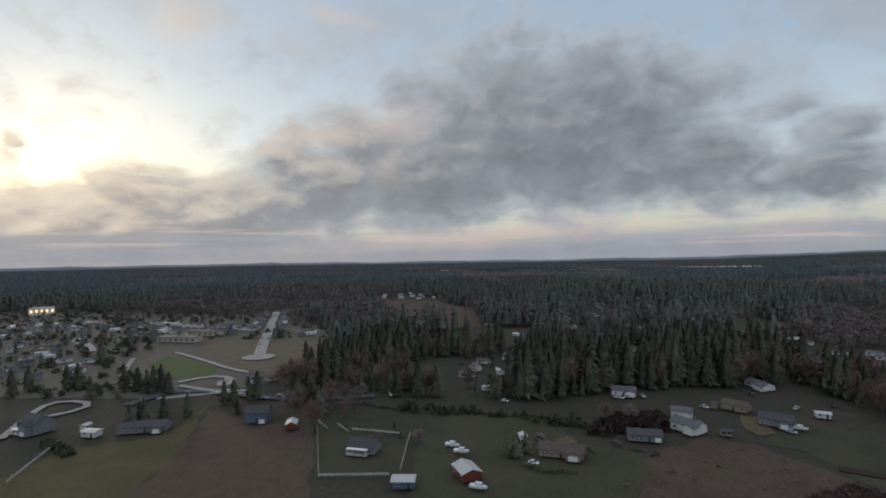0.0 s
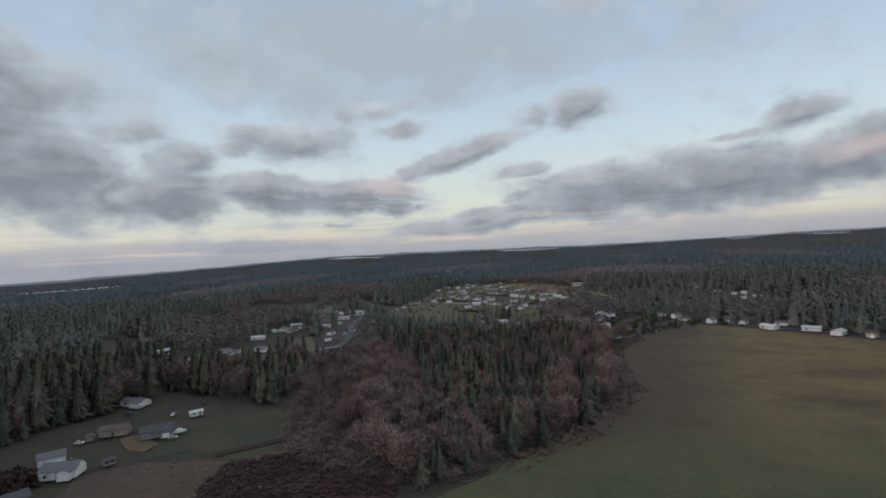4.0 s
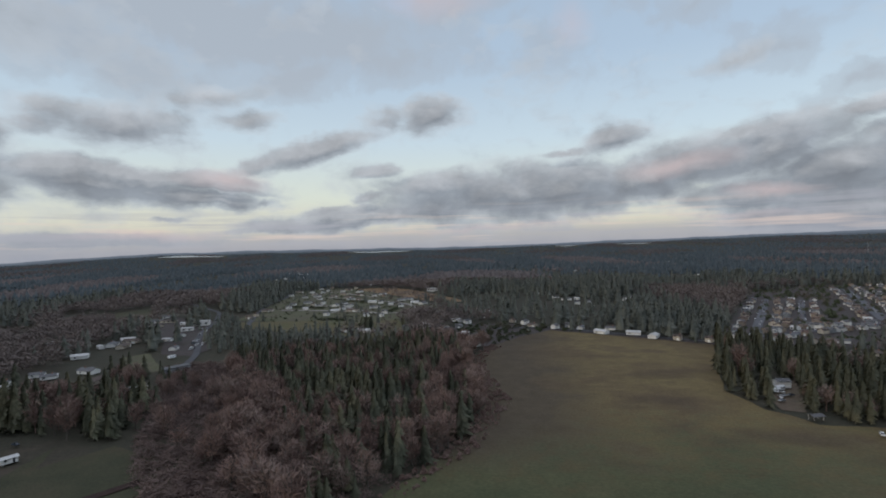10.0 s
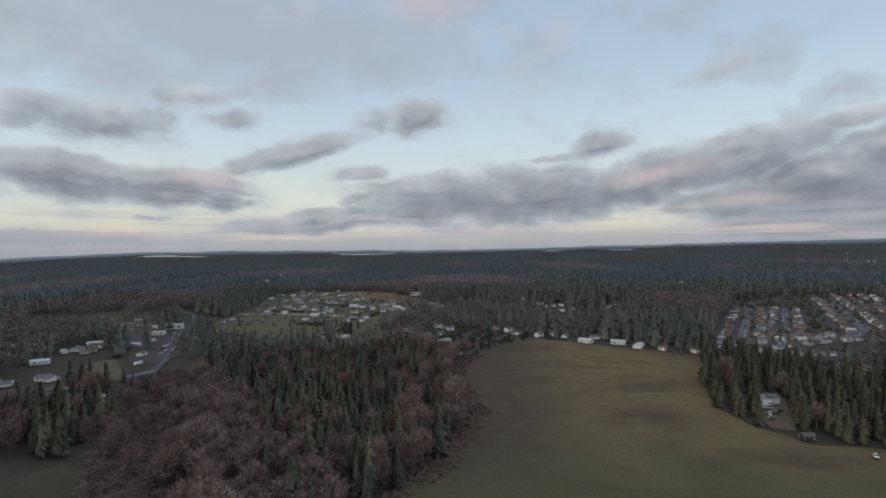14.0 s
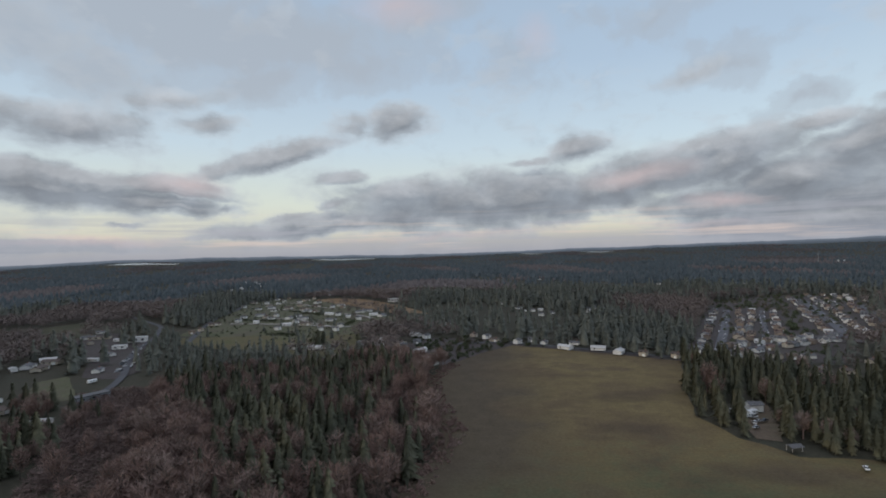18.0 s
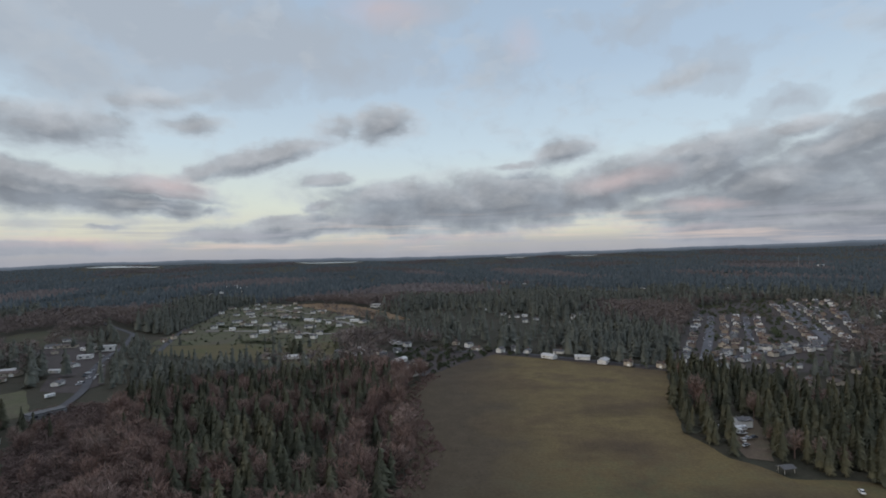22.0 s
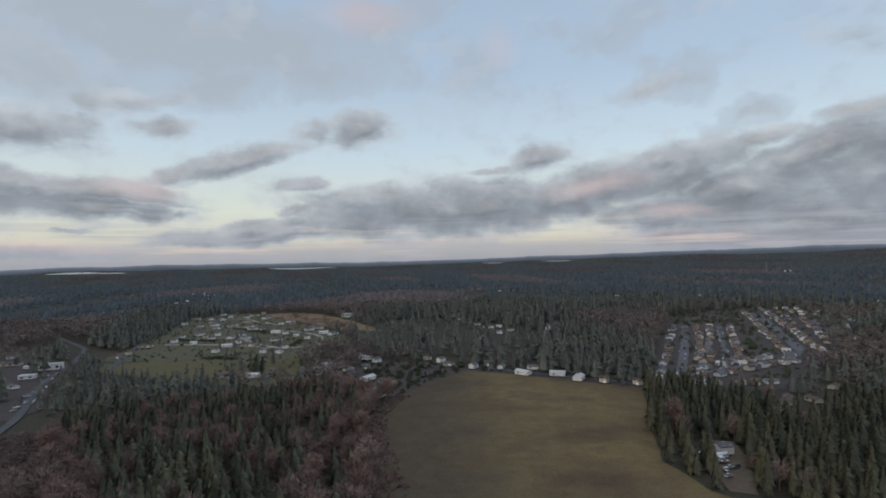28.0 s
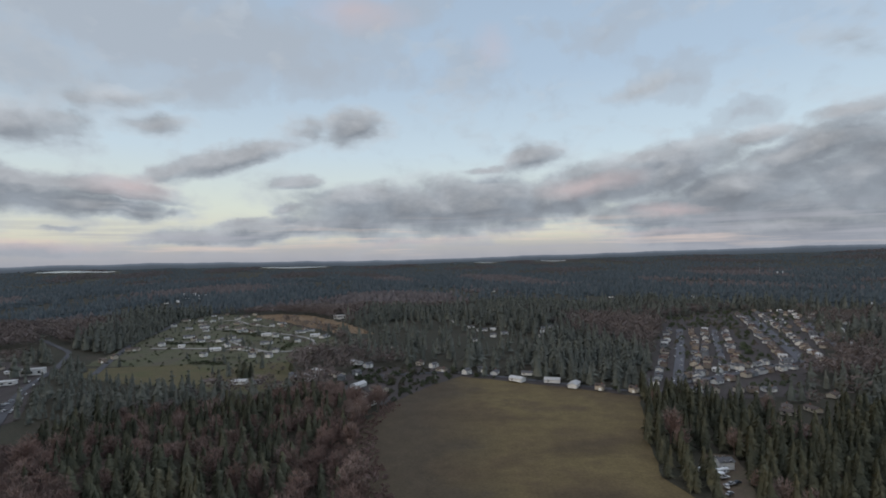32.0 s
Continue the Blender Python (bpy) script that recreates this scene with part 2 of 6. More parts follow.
    # grey bodies, paler where thin and on the upper edges
    tone = ramp(tr, dens, [(0.05, (0.58, 0.625, 0.67)), (0.32, (0.395, 0.45, 0.505)), (0.62, (0.248, 0.286, 0.330)), (1.0, (0.200, 0.232, 0.270))])
    edge = math_node(tr, "MULTIPLY", math_node(tr, "SUBTRACT", dens, above), 2.2, True)
    tone = mix_colour(tr, math_node(tr, "MULTIPLY", edge, 0.48), tone, (0.555, 0.58, 0.61))
    billow = soft_noise(moved, 0.26, 7.0, 0.54).outputs["Fac"]
    tone = mix_colour(tr, 1.0, tone, ramp(tr, billow, [(0.3, 0.80), (0.7, 1.18)]), "MULTIPLY")
    lit = mix_colour(tr, edge, (0.62, 0.50, 0.42), (1.0, 0.86, 0.64))
    tone = mix_colour(tr, math_node(tr, "MULTIPLY", wide_glow, 0.34), tone, (0.56, 0.53, 0.51))
    rim = math_node(tr, "MULTIPLY", math_node(tr, "POWER", toward, 9.0), math_node(tr, "MULTIPLY", edge, 1.5, True))
    tone = mix_colour(tr, math_node(tr, "MULTIPLY", rim, 0.5), tone, (1.0, 0.86, 0.66))
    tone = mix_colour(tr, math_node(tr, "MULTIPLY", near, 0.6), tone, lit)
    haze_at = vector("ADD", flat.outputs[0], vector("MULTIPLY", vector("SUBTRACT", soft_noise(flat.outputs[0], 0.16, 5.0, 0.55).outputs["Color"], (0.5, 0.5, 0.5)), (9.0, 6.0, 0.0)))
    thin = math_node(tr, "ADD", blobs(haze_at, VEILS), math_node(tr, "MULTIPLY", math_node(tr, "SUBTRACT", billow, 0.5), 1.1))
    clear = mix_colour(tr, ramp(tr, thin, [(0.08, 0.0), (0.40, 0.42), (0.85, 0.78)], True), clear, mix_colour(tr, wide_glow, (0.375, 0.425, 0.485), (0.62, 0.58, 0.54)))
    col = mix_colour(tr, cover, clear, tone)
    # haze along the skyline, then the pink of clouds in the last sun
    low = ramp(tr, up, [(0.0, 0.92), (0.012, 0.70), (0.034, 0.0)], True)
    col = mix_colour(tr, low, col, mix_colour(tr, billow, (0.25, 0.29, 0.36), (0.39, 0.395, 0.435)))
    strata = soft_noise(vector("MULTIPLY", flat.outputs[0], (0.045, 0.9, 1.0)), 1.0, 5.0, 0.55).outputs["Fac"]
    near_line = ramp(tr, up, [(0.004, 0.0), (0.012, 1.0), (0.03, 1.0), (0.06, 0.0)], True)
    col = mix_colour(tr, math_node(tr, "MULTIPLY", near_line, ramp(tr, strata, [(0.50, 0.0), (0.62, 0.62)])), col, (0.375, 0.39, 0.445))
    col = mix_colour(tr, math_node(tr, "MULTIPLY", near_line, ramp(tr, strata, [(0.34, 0.55), (0.46, 0.0)])), col, (0.74, 0.60, 0.53))
    pink = math_node(tr, "MULTIPLY", blobs(moved, SUNLIT), 1.1, True)
    warm = mix_colour(tr, wide_glow, (0.60, 0.47, 0.47), (0.90, 0.74, 0.56))
    col = mix_colour(tr, math_node(tr, "MULTIPLY", pink, 0.52), col, warm)
    # wooded plains beyond the last ridge, their blue is distance haze painted in
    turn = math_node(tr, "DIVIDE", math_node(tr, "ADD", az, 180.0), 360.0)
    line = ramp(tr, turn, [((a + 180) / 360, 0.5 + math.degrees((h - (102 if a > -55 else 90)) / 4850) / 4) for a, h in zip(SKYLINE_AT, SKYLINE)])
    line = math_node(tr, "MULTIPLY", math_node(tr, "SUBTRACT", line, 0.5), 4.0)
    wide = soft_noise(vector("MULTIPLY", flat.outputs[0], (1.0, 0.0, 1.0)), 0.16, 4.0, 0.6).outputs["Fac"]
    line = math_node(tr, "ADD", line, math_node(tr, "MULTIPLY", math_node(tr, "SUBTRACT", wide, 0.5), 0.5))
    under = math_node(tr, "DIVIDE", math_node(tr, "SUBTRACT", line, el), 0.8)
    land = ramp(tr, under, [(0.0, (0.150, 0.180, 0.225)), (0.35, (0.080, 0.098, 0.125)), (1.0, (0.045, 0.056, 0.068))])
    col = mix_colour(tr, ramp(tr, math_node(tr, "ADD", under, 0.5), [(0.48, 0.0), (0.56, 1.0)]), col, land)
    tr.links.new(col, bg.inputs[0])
    bg.inputs[1].default_value = 1.0
    w.cycles.sampling_method = "MANUAL"
    w.cycles.sample_map_resolution = 512

    lamp = new("sun", bpy.data.lights.new("sun", "SUN"))
    lamp.data.energy, lamp.data.angle, lamp.data.color = 0.6, radians(16), (1.0, 0.86, 0.68)
    lamp.matrix_world = look(sun * 100, (0, 0, 0))


build_world()

# ---- materials ----
def material(name, rough=0.8, metal=0.0, spec=0.3):
    m = bpy.data.materials.new(name)
    m.use_nodes = True
    tr = m.node_tree
    b = tr.nodes["Principled BSDF"]
    b.inputs["Roughness"].default_value = rough
    b.inputs["Metallic"].default_value = metal
    b.inputs["Specular IOR Level"].default_value = spec
    return m, tr, b


def noise_at(tr, scale, detail=4.0, rough=0.6, world=True):
    n = node(tr, "ShaderNodeTexNoise", Scale=scale, Detail=detail, Roughness=rough)
    if world:
        tr.links.new(tr.nodes.new("ShaderNodeNewGeometry").outputs["Position"], n.inputs["Vector"])
    else:
        tr.links.new(tr.nodes.new("ShaderNodeTexCoord").outputs["Object"], n.inputs["Vector"])
    return n.outputs["Fac"]


def bump(tr, b, height, strength, distance):
    n = node(tr, "ShaderNodeBump", Strength=strength, Distance=distance)
    tr.links.new(height, n.inputs["Height"])
    tr.links.new(n.outputs[0], b.inputs["Normal"])


def ground_material(name, wide, fine, wide_scale=0.02, fine_scale=0.25, relief=0.5, rows=0.0):
    """Ground cover: a ramp of tones over broad patches, broken up by a finer one."""
    m, tr, b = material(name, 0.95, 0, 0.15)
    broad = noise_at(tr, wide_scale, 5.0, 0.62)
    small = noise_at(tr, fine_scale, 6.0, 0.7)
    col = ramp(tr, broad, wide)
    col = mix_colour(tr, ramp(tr, small, [(0.35, 0.0), (0.7, 0.75)]), col, fine)
    grain = noise_at(tr, fine_scale * 6, 3.0, 0.7)
    col = mix_colour(tr, 1.0, col, ramp(tr, grain, [(0.25, 0.72), (0.75, 1.18)]), "MULTIPLY")
    tr.links.new(col, b.inputs["Base Color"])
    bump(tr, b, small, relief, 0.6)
    return m


def leaf_material(name, a, c, d, rough=0.85):
    """Foliage or twigs: tones by clump, by patch of wood and by tree."""
    m, tr, b = material(name, rough, 0, 0.2)
    island = tr.nodes.new("ShaderNodeNewGeometry").outputs["Random Per Island"]
    ob = tr.nodes.new("ShaderNodeObjectInfo").outputs["Random"]
    patch = noise_at(tr, 0.045, 3.0, 0.6)
    col = ramp(tr, patch, [(0.35, a), (0.52, c), (0.68, d)])
    col = mix_colour(tr, 1.0, col, ramp(tr, island, [(0.0, 0.84), (1.0, 1.18)]), "MULTIPLY")
    col = mix_colour(tr, 1.0, col, ramp(tr, ob, [(0.0, 0.75), (1.0, 1.3)]), "MULTIPLY")
    tr.links.new(col, b.inputs["Base Color"])
    return m


def paint(name, colour, rough=0.6, vary=0.18, scale=0.6, metal=0.0, spec=0.3):
    m, tr, b = material(name, rough, metal, spec)
    dirt = noise_at(tr, scale, 5.0, 0.65, False)
    fine = noise_at(tr, scale * 9, 3.0, 0.7, False)
    col = mix_colour(tr, 1.0, colour, ramp(tr, dirt, [(0.3, 1.0 - vary), (0.7, 1.0 + vary * 0.5)]), "MULTIPLY")
    col = mix_colour(tr, 1.0, col, ramp(tr, fine, [(0.3, 0.92), (0.7, 1.05)]), "MULTIPLY")
    ob = tr.nodes.new("ShaderNodeObjectInfo").outputs["Random"]
    col = mix_colour(tr, 1.0, col, ramp(tr, ob, [(0.0, 0.88), (1.0, 1.08)]), "MULTIPLY")
    tr.links.new(col, b.inputs["Base Color"])
    bump(tr, b, fine, 0.25, 0.03)
    return m



def field_material():
    """Winter grass: tan with worn streaks, greener towards the damp south end."""
    m, tr, b = material("field_grass", 0.95, 0, 0.15)
    pos = tr.nodes.new("ShaderNodeNewGeometry").outputs["Position"]
    sep = tr.nodes.new("ShaderNodeSeparateXYZ")
    tr.links.new(pos, sep.inputs[0])
    broad = noise_at(tr, 0.012, 5.0, 0.62)
    small = noise_at(tr, 0.09, 6.0, 0.7)
    grain = noise_at(tr, 0.6, 4.0, 0.7)
    tan = ramp(tr, broad, [(0.32, (0.104, 0.074, 0.048)), (0.45, (0.146, 0.108, 0.058)), (0.56, (0.174, 0.132, 0.064)), (0.70, (0.110, 0.079, 0.052))])
    green = ramp(tr, broad, [(0.35, (0.072, 0.082, 0.044)), (0.5, (0.094, 0.095, 0.050)), (0.66, (0.124, 0.101, 0.057))])
    south = math_node(tr, "ADD", math_node(tr, "DIVIDE", math_node(tr, "SUBTRACT", 300.0, sep.outputs[1]), 78.0), math_node(tr, "MULTIPLY", math_node(tr, "SUBTRACT", small, 0.5), 3.0))
    col = mix_colour(tr, math_node(tr, "MULTIPLY", south, 0.85, True), tan, green)
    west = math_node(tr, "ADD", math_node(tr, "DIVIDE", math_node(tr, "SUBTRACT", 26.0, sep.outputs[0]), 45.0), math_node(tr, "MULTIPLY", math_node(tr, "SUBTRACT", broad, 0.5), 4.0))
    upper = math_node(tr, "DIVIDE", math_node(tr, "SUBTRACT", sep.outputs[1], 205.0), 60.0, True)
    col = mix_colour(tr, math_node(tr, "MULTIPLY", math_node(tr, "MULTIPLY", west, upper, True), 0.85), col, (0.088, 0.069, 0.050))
    squash = node(tr, "ShaderNodeMapping")
    squash.inputs["Scale"].default_value = (0.011, 0.026, 1)
    squash.inputs["Rotation"].default_value = (0, 0, 0.25)
    tr.links.new(pos, squash.inputs["Vector"])
    streak = node(tr, "ShaderNodeTexNoise", Scale=1.0, Detail=4.0, Roughness=0.5)
    tr.links.new(squash.outputs[0], streak.inputs["Vector"])
    col = mix_colour(tr, ramp(tr, streak.outputs["Fac"], [(0.54, 0.0), (0.70, 0.7)]), col, (0.082, 0.060, 0.040))
    col = mix_colour(tr, 1.0, col, ramp(tr, small, [(0.25, 0.72), (0.75, 1.10)]), "MULTIPLY")
    col = mix_colour(tr, 1.0, col, ramp(tr, grain, [(0.25, 0.72), (0.75, 1.15)]), "MULTIPLY")
    tr.links.new(col, b.inputs["Base Color"])
    bump(tr, b, small, 0.6, 0.6)
    return m


M_WOOD_FLOOR = ground_material("forest_floor", [(0.30, (0.044, 0.045, 0.032)), (0.44, (0.060, 0.053, 0.038)), (0.54, (0.050, 0.050, 0.036)), (0.66, (0.076, 0.061, 0.047))], (0.050, 0.046, 0.034), 0.009, 0.07, 1.0)
M_FIELD = field_material()
M_BROWN = ground_material("brown_pasture", [(0.35, (0.080, 0.054, 0.043)), (0.5, (0.104, 0.073, 0.055)), (0.66, (0.090, 0.076, 0.050))], (0.062, 0.045, 0.035), 0.02, 0.12, 0.6)
M_YELLOW = ground_material("yellow_pasture", [(0.35, (0.080, 0.068, 0.034)), (0.5, (0.104, 0.086, 0.042)), (0.66, (0.074, 0.062, 0.034))], (0.080, 0.068, 0.034), 0.02, 0.12, 0.6)
M_LAWN = ground_material("lawn_grass", [(0.35, (0.047, 0.051, 0.031)), (0.5, (0.066, 0.063, 0.039)), (0.66, (0.088, 0.069, 0.047))], (0.054, 0.053, 0.032), 0.03, 0.15, 0.5)
M_LOTS = ground_material("suburb_lots", [(0.35, (0.078, 0.088, 0.046)), (0.5, (0.113, 0.109, 0.068)), (0.66, (0.105, 0.085, 0.070))], (0.088, 0.085, 0.052), 0.03, 0.1, 0.5)
M_DULL_LOTS = ground_material("dense_lots", [(0.35, (0.066, 0.055, 0.052)), (0.5, (0.088, 0.074, 0.070)), (0.66, (0.066, 0.062, 0.048))], (0.064, 0.055, 0.054), 0.04, 0.15, 0.5)
M_WEST_LOTS = ground_material("western_lots", [(0.35, (0.098, 0.088, 0.066)), (0.5, (0.136, 0.118, 0.098)), (0.66, (0.096, 0.098, 0.064))], (0.102, 0.090, 0.074), 0.03, 0.12, 0.5)
M_TURF = ground_material("sports_turf", [(0.35, (0.072, 0.096, 0.036)), (0.6, (0.092, 0.112, 0.044))], (0.080, 0.096, 0.040), 0.03, 0.2, 0.3)
M_REED = ground_material("dry_reeds", [(0.35, (0.215, 0.148, 0.090)), (0.6, (0.270, 0.190, 0.118))], (0.150, 0.105, 0.070), 0.02, 0.1, 0.6)
M_MIRE = ground_material("dark_scrub", [(0.35, (0.042, 0.027, 0.023)), (0.6, (0.067, 0.041, 0.034))], (0.028, 0.020, 0.019), 0.03, 0.15, 1.0)
M_STRAW = ground_material("strewn_straw", [(0.35, (0.112, 0.088, 0.052)), (0.6, (0.140, 0.112, 0.070))], (0.110, 0.085, 0.048), 0.05, 0.3, 0.4)
M_EARTH = ground_material("turned_earth", [(0.35, (0.118, 0.088, 0.068)), (0.5, (0.150, 0.118, 0.086)), (0.66, (0.120, 0.116, 0.074))], (0.104, 0.078, 0.060), 0.03, 0.15, 0.5)
M_FIELD_TAN = ground_material("meadow_grass", [(0.35, (0.098, 0.092, 0.046)), (0.5, (0.130, 0.106, 0.058)), (0.66, (0.100, 0.102, 0.046))], (0.088, 0.078, 0.042), 0.02, 0.12, 0.5)
M_STREET = ground_material("worn_asphalt", [(0.35, (0.105, 0.105, 0.115)), (0.6, (0.140, 0.138, 0.150))], (0.120, 0.118, 0.126), 0.05, 0.3, 0.2)
M_ROAD = ground_material("asphalt_road", [(0.35, (0.070, 0.070, 0.078)), (0.6, (0.100, 0.100, 0.110))], (0.105, 0.105, 0.109), 0.05, 0.3, 0.2)
M_CONCRETE = ground_material("pale_concrete", [(0.35, (0.30, 0.28, 0.26)), (0.6, (0.40, 0.375, 0.35))], (0.26, 0.24, 0.22), 0.05, 0.3, 0.2)
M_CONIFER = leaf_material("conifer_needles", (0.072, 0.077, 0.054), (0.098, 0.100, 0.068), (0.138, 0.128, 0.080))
# the same needles with distance haze put into the colour, bluer by ring
M_CONIFER_MID_HAZE = leaf_material("hazed_mid_needles", (0.072, 0.077, 0.067), (0.092, 0.097, 0.082), (0.122, 0.120, 0.097))
M_CONIFER_FAR_HAZE = leaf_material("hazed_far_needles", (0.054, 0.069, 0.078), (0.068, 0.084, 0.091), (0.090, 0.097, 0.100))
M_TWIG = leaf_material("bare_twigs", (0.150, 0.096, 0.082), (0.186, 0.126, 0.108), (0.226, 0.168, 0.146))
# far copy of the twigs, greyed by distance haze put into the colour
M_TWIG_FAR_HAZE = leaf_material("hazed_far_twigs", (0.074, 0.063, 0.062), (0.090, 0.076, 0.074), (0.110, 0.094, 0.090))
M_TWIG_DULL = leaf_material("undergrowth_twigs", (0.098, 0.068, 0.060), (0.122, 0.086, 0.076), (0.150, 0.108, 0.094))
# greyer copy of the bare twigs for the middle ring
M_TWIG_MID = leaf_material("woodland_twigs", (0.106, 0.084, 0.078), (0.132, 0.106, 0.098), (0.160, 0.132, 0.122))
M_TWIG_RED = leaf_material("reddish_twigs", (0.044, 0.024, 0.022), (0.056, 0.031, 0.028), (0.070, 0.042, 0.037))
M_REEDS = leaf_material("dry_reed_blades", (0.27, 0.185, 0.115), (0.31, 0.215, 0.135), (0.34, 0.24, 0.155))
M_BARK = paint("grey_bark", (0.11, 0.095, 0.080), 0.9, 0.3, 0.8)
M_BUSH = leaf_material("hedge_leaves", (0.046, 0.059, 0.032), (0.063, 0.074, 0.040), (0.088, 0.072, 0.051))
WALLS = [paint("white_siding", (0.74, 0.72, 0.69)), paint("grey_siding", (0.22, 0.23, 0.24)), paint("tan_siding", (0.30, 0.24, 0.19)),
         paint("blue_siding", (0.12, 0.16, 0.22)), paint("cream_siding", (0.50, 0.44, 0.36)), paint("red_siding", (0.18, 0.055, 0.04))]
ROOFS = [paint("dark_shingles", (0.070, 0.068, 0.072), 0.7), paint("grey_shingles", (0.115, 0.113, 0.118), 0.65), paint("brown_shingles", (0.098, 0.074, 0.062), 0.7),
         paint("pale_metal_roof", (0.50, 0.49, 0.48), 0.45), paint("tan_shingles", (0.130, 0.100, 0.084), 0.7), paint("red_brown_shingles", (0.120, 0.074, 0.062), 0.7)]
M_TRIM = paint("white_trim", (0.80, 0.79, 0.76), 0.5, 0.1)
M_STEEL = paint("galvanised_steel", (0.24, 0.25, 0.26), 0.6, 0.1)
M_DARK = paint("dark_paint", (0.05, 0.05, 0.055), 0.5, 0.1)
M_WHITE = paint("white_gelcoat", (0.82, 0.82, 0.82), 0.25, 0.08)
M_RUBBER = paint("black_rubber", (0.03, 0.03, 0.03), 0.8, 0.1)
M_BRICK = paint("chimney_brick", (0.24, 0.12, 0.09), 0.9, 0.25, 3.0)
CARS = [paint("white_car_paint", (0.78, 0.78, 0.78), 0.25, 0.05), paint("silver_car_paint", (0.42, 0.43, 0.45), 0.25, 0.05),
        paint("dark_car_paint", (0.05, 0.06, 0.08), 0.25, 0.05), paint("red_car_paint", (0.20, 0.04, 0.035), 0.25, 0.05)]
M_FENCE = paint("pale_fence_wood", (0.56, 0.52, 0.47), 0.8, 0.2)


def glass_material():
    m, tr, b = material("window_glass", 0.06, 0, 0.6)
    n = noise_at(tr, 0.5, 2.0, 0.5, False)
    tr.links.new(ramp(tr, n, [(0.3, (0.018, 0.022, 0.028)), (0.7, (0.045, 0.05, 0.055))]), b.inputs["Base Color"])
    return m


def water_material():
    m, tr, b = material("lake_water", 0.12, 0, 0.5)
    n = noise_at(tr, 0.02, 3.0, 0.5)
    tr.links.new(ramp(tr, n, [(0.3, (0.04, 0.05, 0.06)), (0.7, (0.06, 0.07, 0.08))]), b.inputs["Base Color"])
    bump(tr, b, noise_at(tr, 0.4, 3.0, 0.6), 0.08, 0.3)
    return m


def lamp_material(name, colour, strength):
    m, tr, b = material(name, 0.5)
    b.inputs["Base Color"].default_value = (*colour, 1)
    b.inputs["Emission Color"].default_value = (*colour, 1)
    b.inputs["Emission Strength"].default_value = strength
    return m


M_GLASS = glass_material()
M_WATER = water_material()
M_LIT = lamp_material("lit_window", (1.0, 0.62, 0.30), 1.6)

# ---- meshes ----
from mathutils.geometry import tessellate_polygon


def mesh_arrays(name, verts, tris, mat):
    """A mesh of triangles from arrays."""
    me = bpy.data.meshes.new(name)
    verts, tris = np.asarray(verts, np.float32), np.asarray(tris, np.int32)
    me.vertices.add(len(verts))
    me.vertices.foreach_set("co", verts.ravel())
    me.loops.add(tris.size)
    me.loops.foreach_set("vertex_index", tris.ravel())
    me.polygons.add(len(tris))
    me.polygons.foreach_set("loop_start", np.arange(0, tris.size, 3, dtype=np.int32))
    me.update(calc_edges=True)
    me.materials.append(mat)
    return me


def part(name, bm, mat, parent=None, label=""):
    me = bpy.data.meshes.new(name)
    bm.to_mesh(me)
    bm.free()
    me.materials.append(mat)
    ob = new(name, me)
    if parent is not None:
        ob.parent = parent
    return tagged(ob, label)


def part_of(name, me, parent):
    ob = new(name, me)
    ob.parent = parent
    return ob


def box(bm, x0, x1, y0, y1, z0, z1):
    vs = [bm.verts.new((x, y, z)) for x in (x0, x1) for y in (y0, y1) for z in (z0, z1)]
    for f in ((0, 1, 3, 2), (4, 6, 7, 5), (0, 4, 5, 1), (2, 3, 7, 6), (0, 2, 6, 4), (1, 5, 7, 3)):
        bm.faces.new([vs[k] for k in f])


def box_part(name, x0, x1, y0, y1, z0, z1, mat, parent, label=""):
    bm = bmesh.new()
    box(bm, x0, x1, y0, y1, z0, z1)
    return part(name, bm, mat, parent, label)


UNIT = 1.3  # metres to a unit of the plan


def hill(x, y):
    """Height of the ground: level near the fields, low ridges towards the skyline in the north."""
    x, y = np.asarray(x, float), np.asarray(y, float)
    r, a = np.hypot(x, y), np.degrees(np.arctan2(x, y))
    rise = np.clip((r - 1300) / 3550, 0, 1) ** 2.0
    crest = np.interp(a, SKYLINE_AT, SKYLINE) - 30
    waves = 0.97 + 0.03 * np.sin(a * 0.31 + 1.0) + 0.03 * np.sin(a * 0.83) + 0.02 * np.sin(r * 0.004 + a * 0.1)
    return rise * crest * waves


def inside(poly, x, y):
    x, y = np.asarray(x, float), np.asarray(y, float)
    hit = np.zeros(x.shape, bool)
    for (x0, y0), (x1, y1) in zip(poly, poly[1:] + poly[:1]):
        if y0 != y1:
            hit ^= ((y0 > y) != (y1 > y)) & (x < (x1 - x0) * (y - y0) / (y1 - y0) + x0)
    return hit


LEVEL = [0.05]


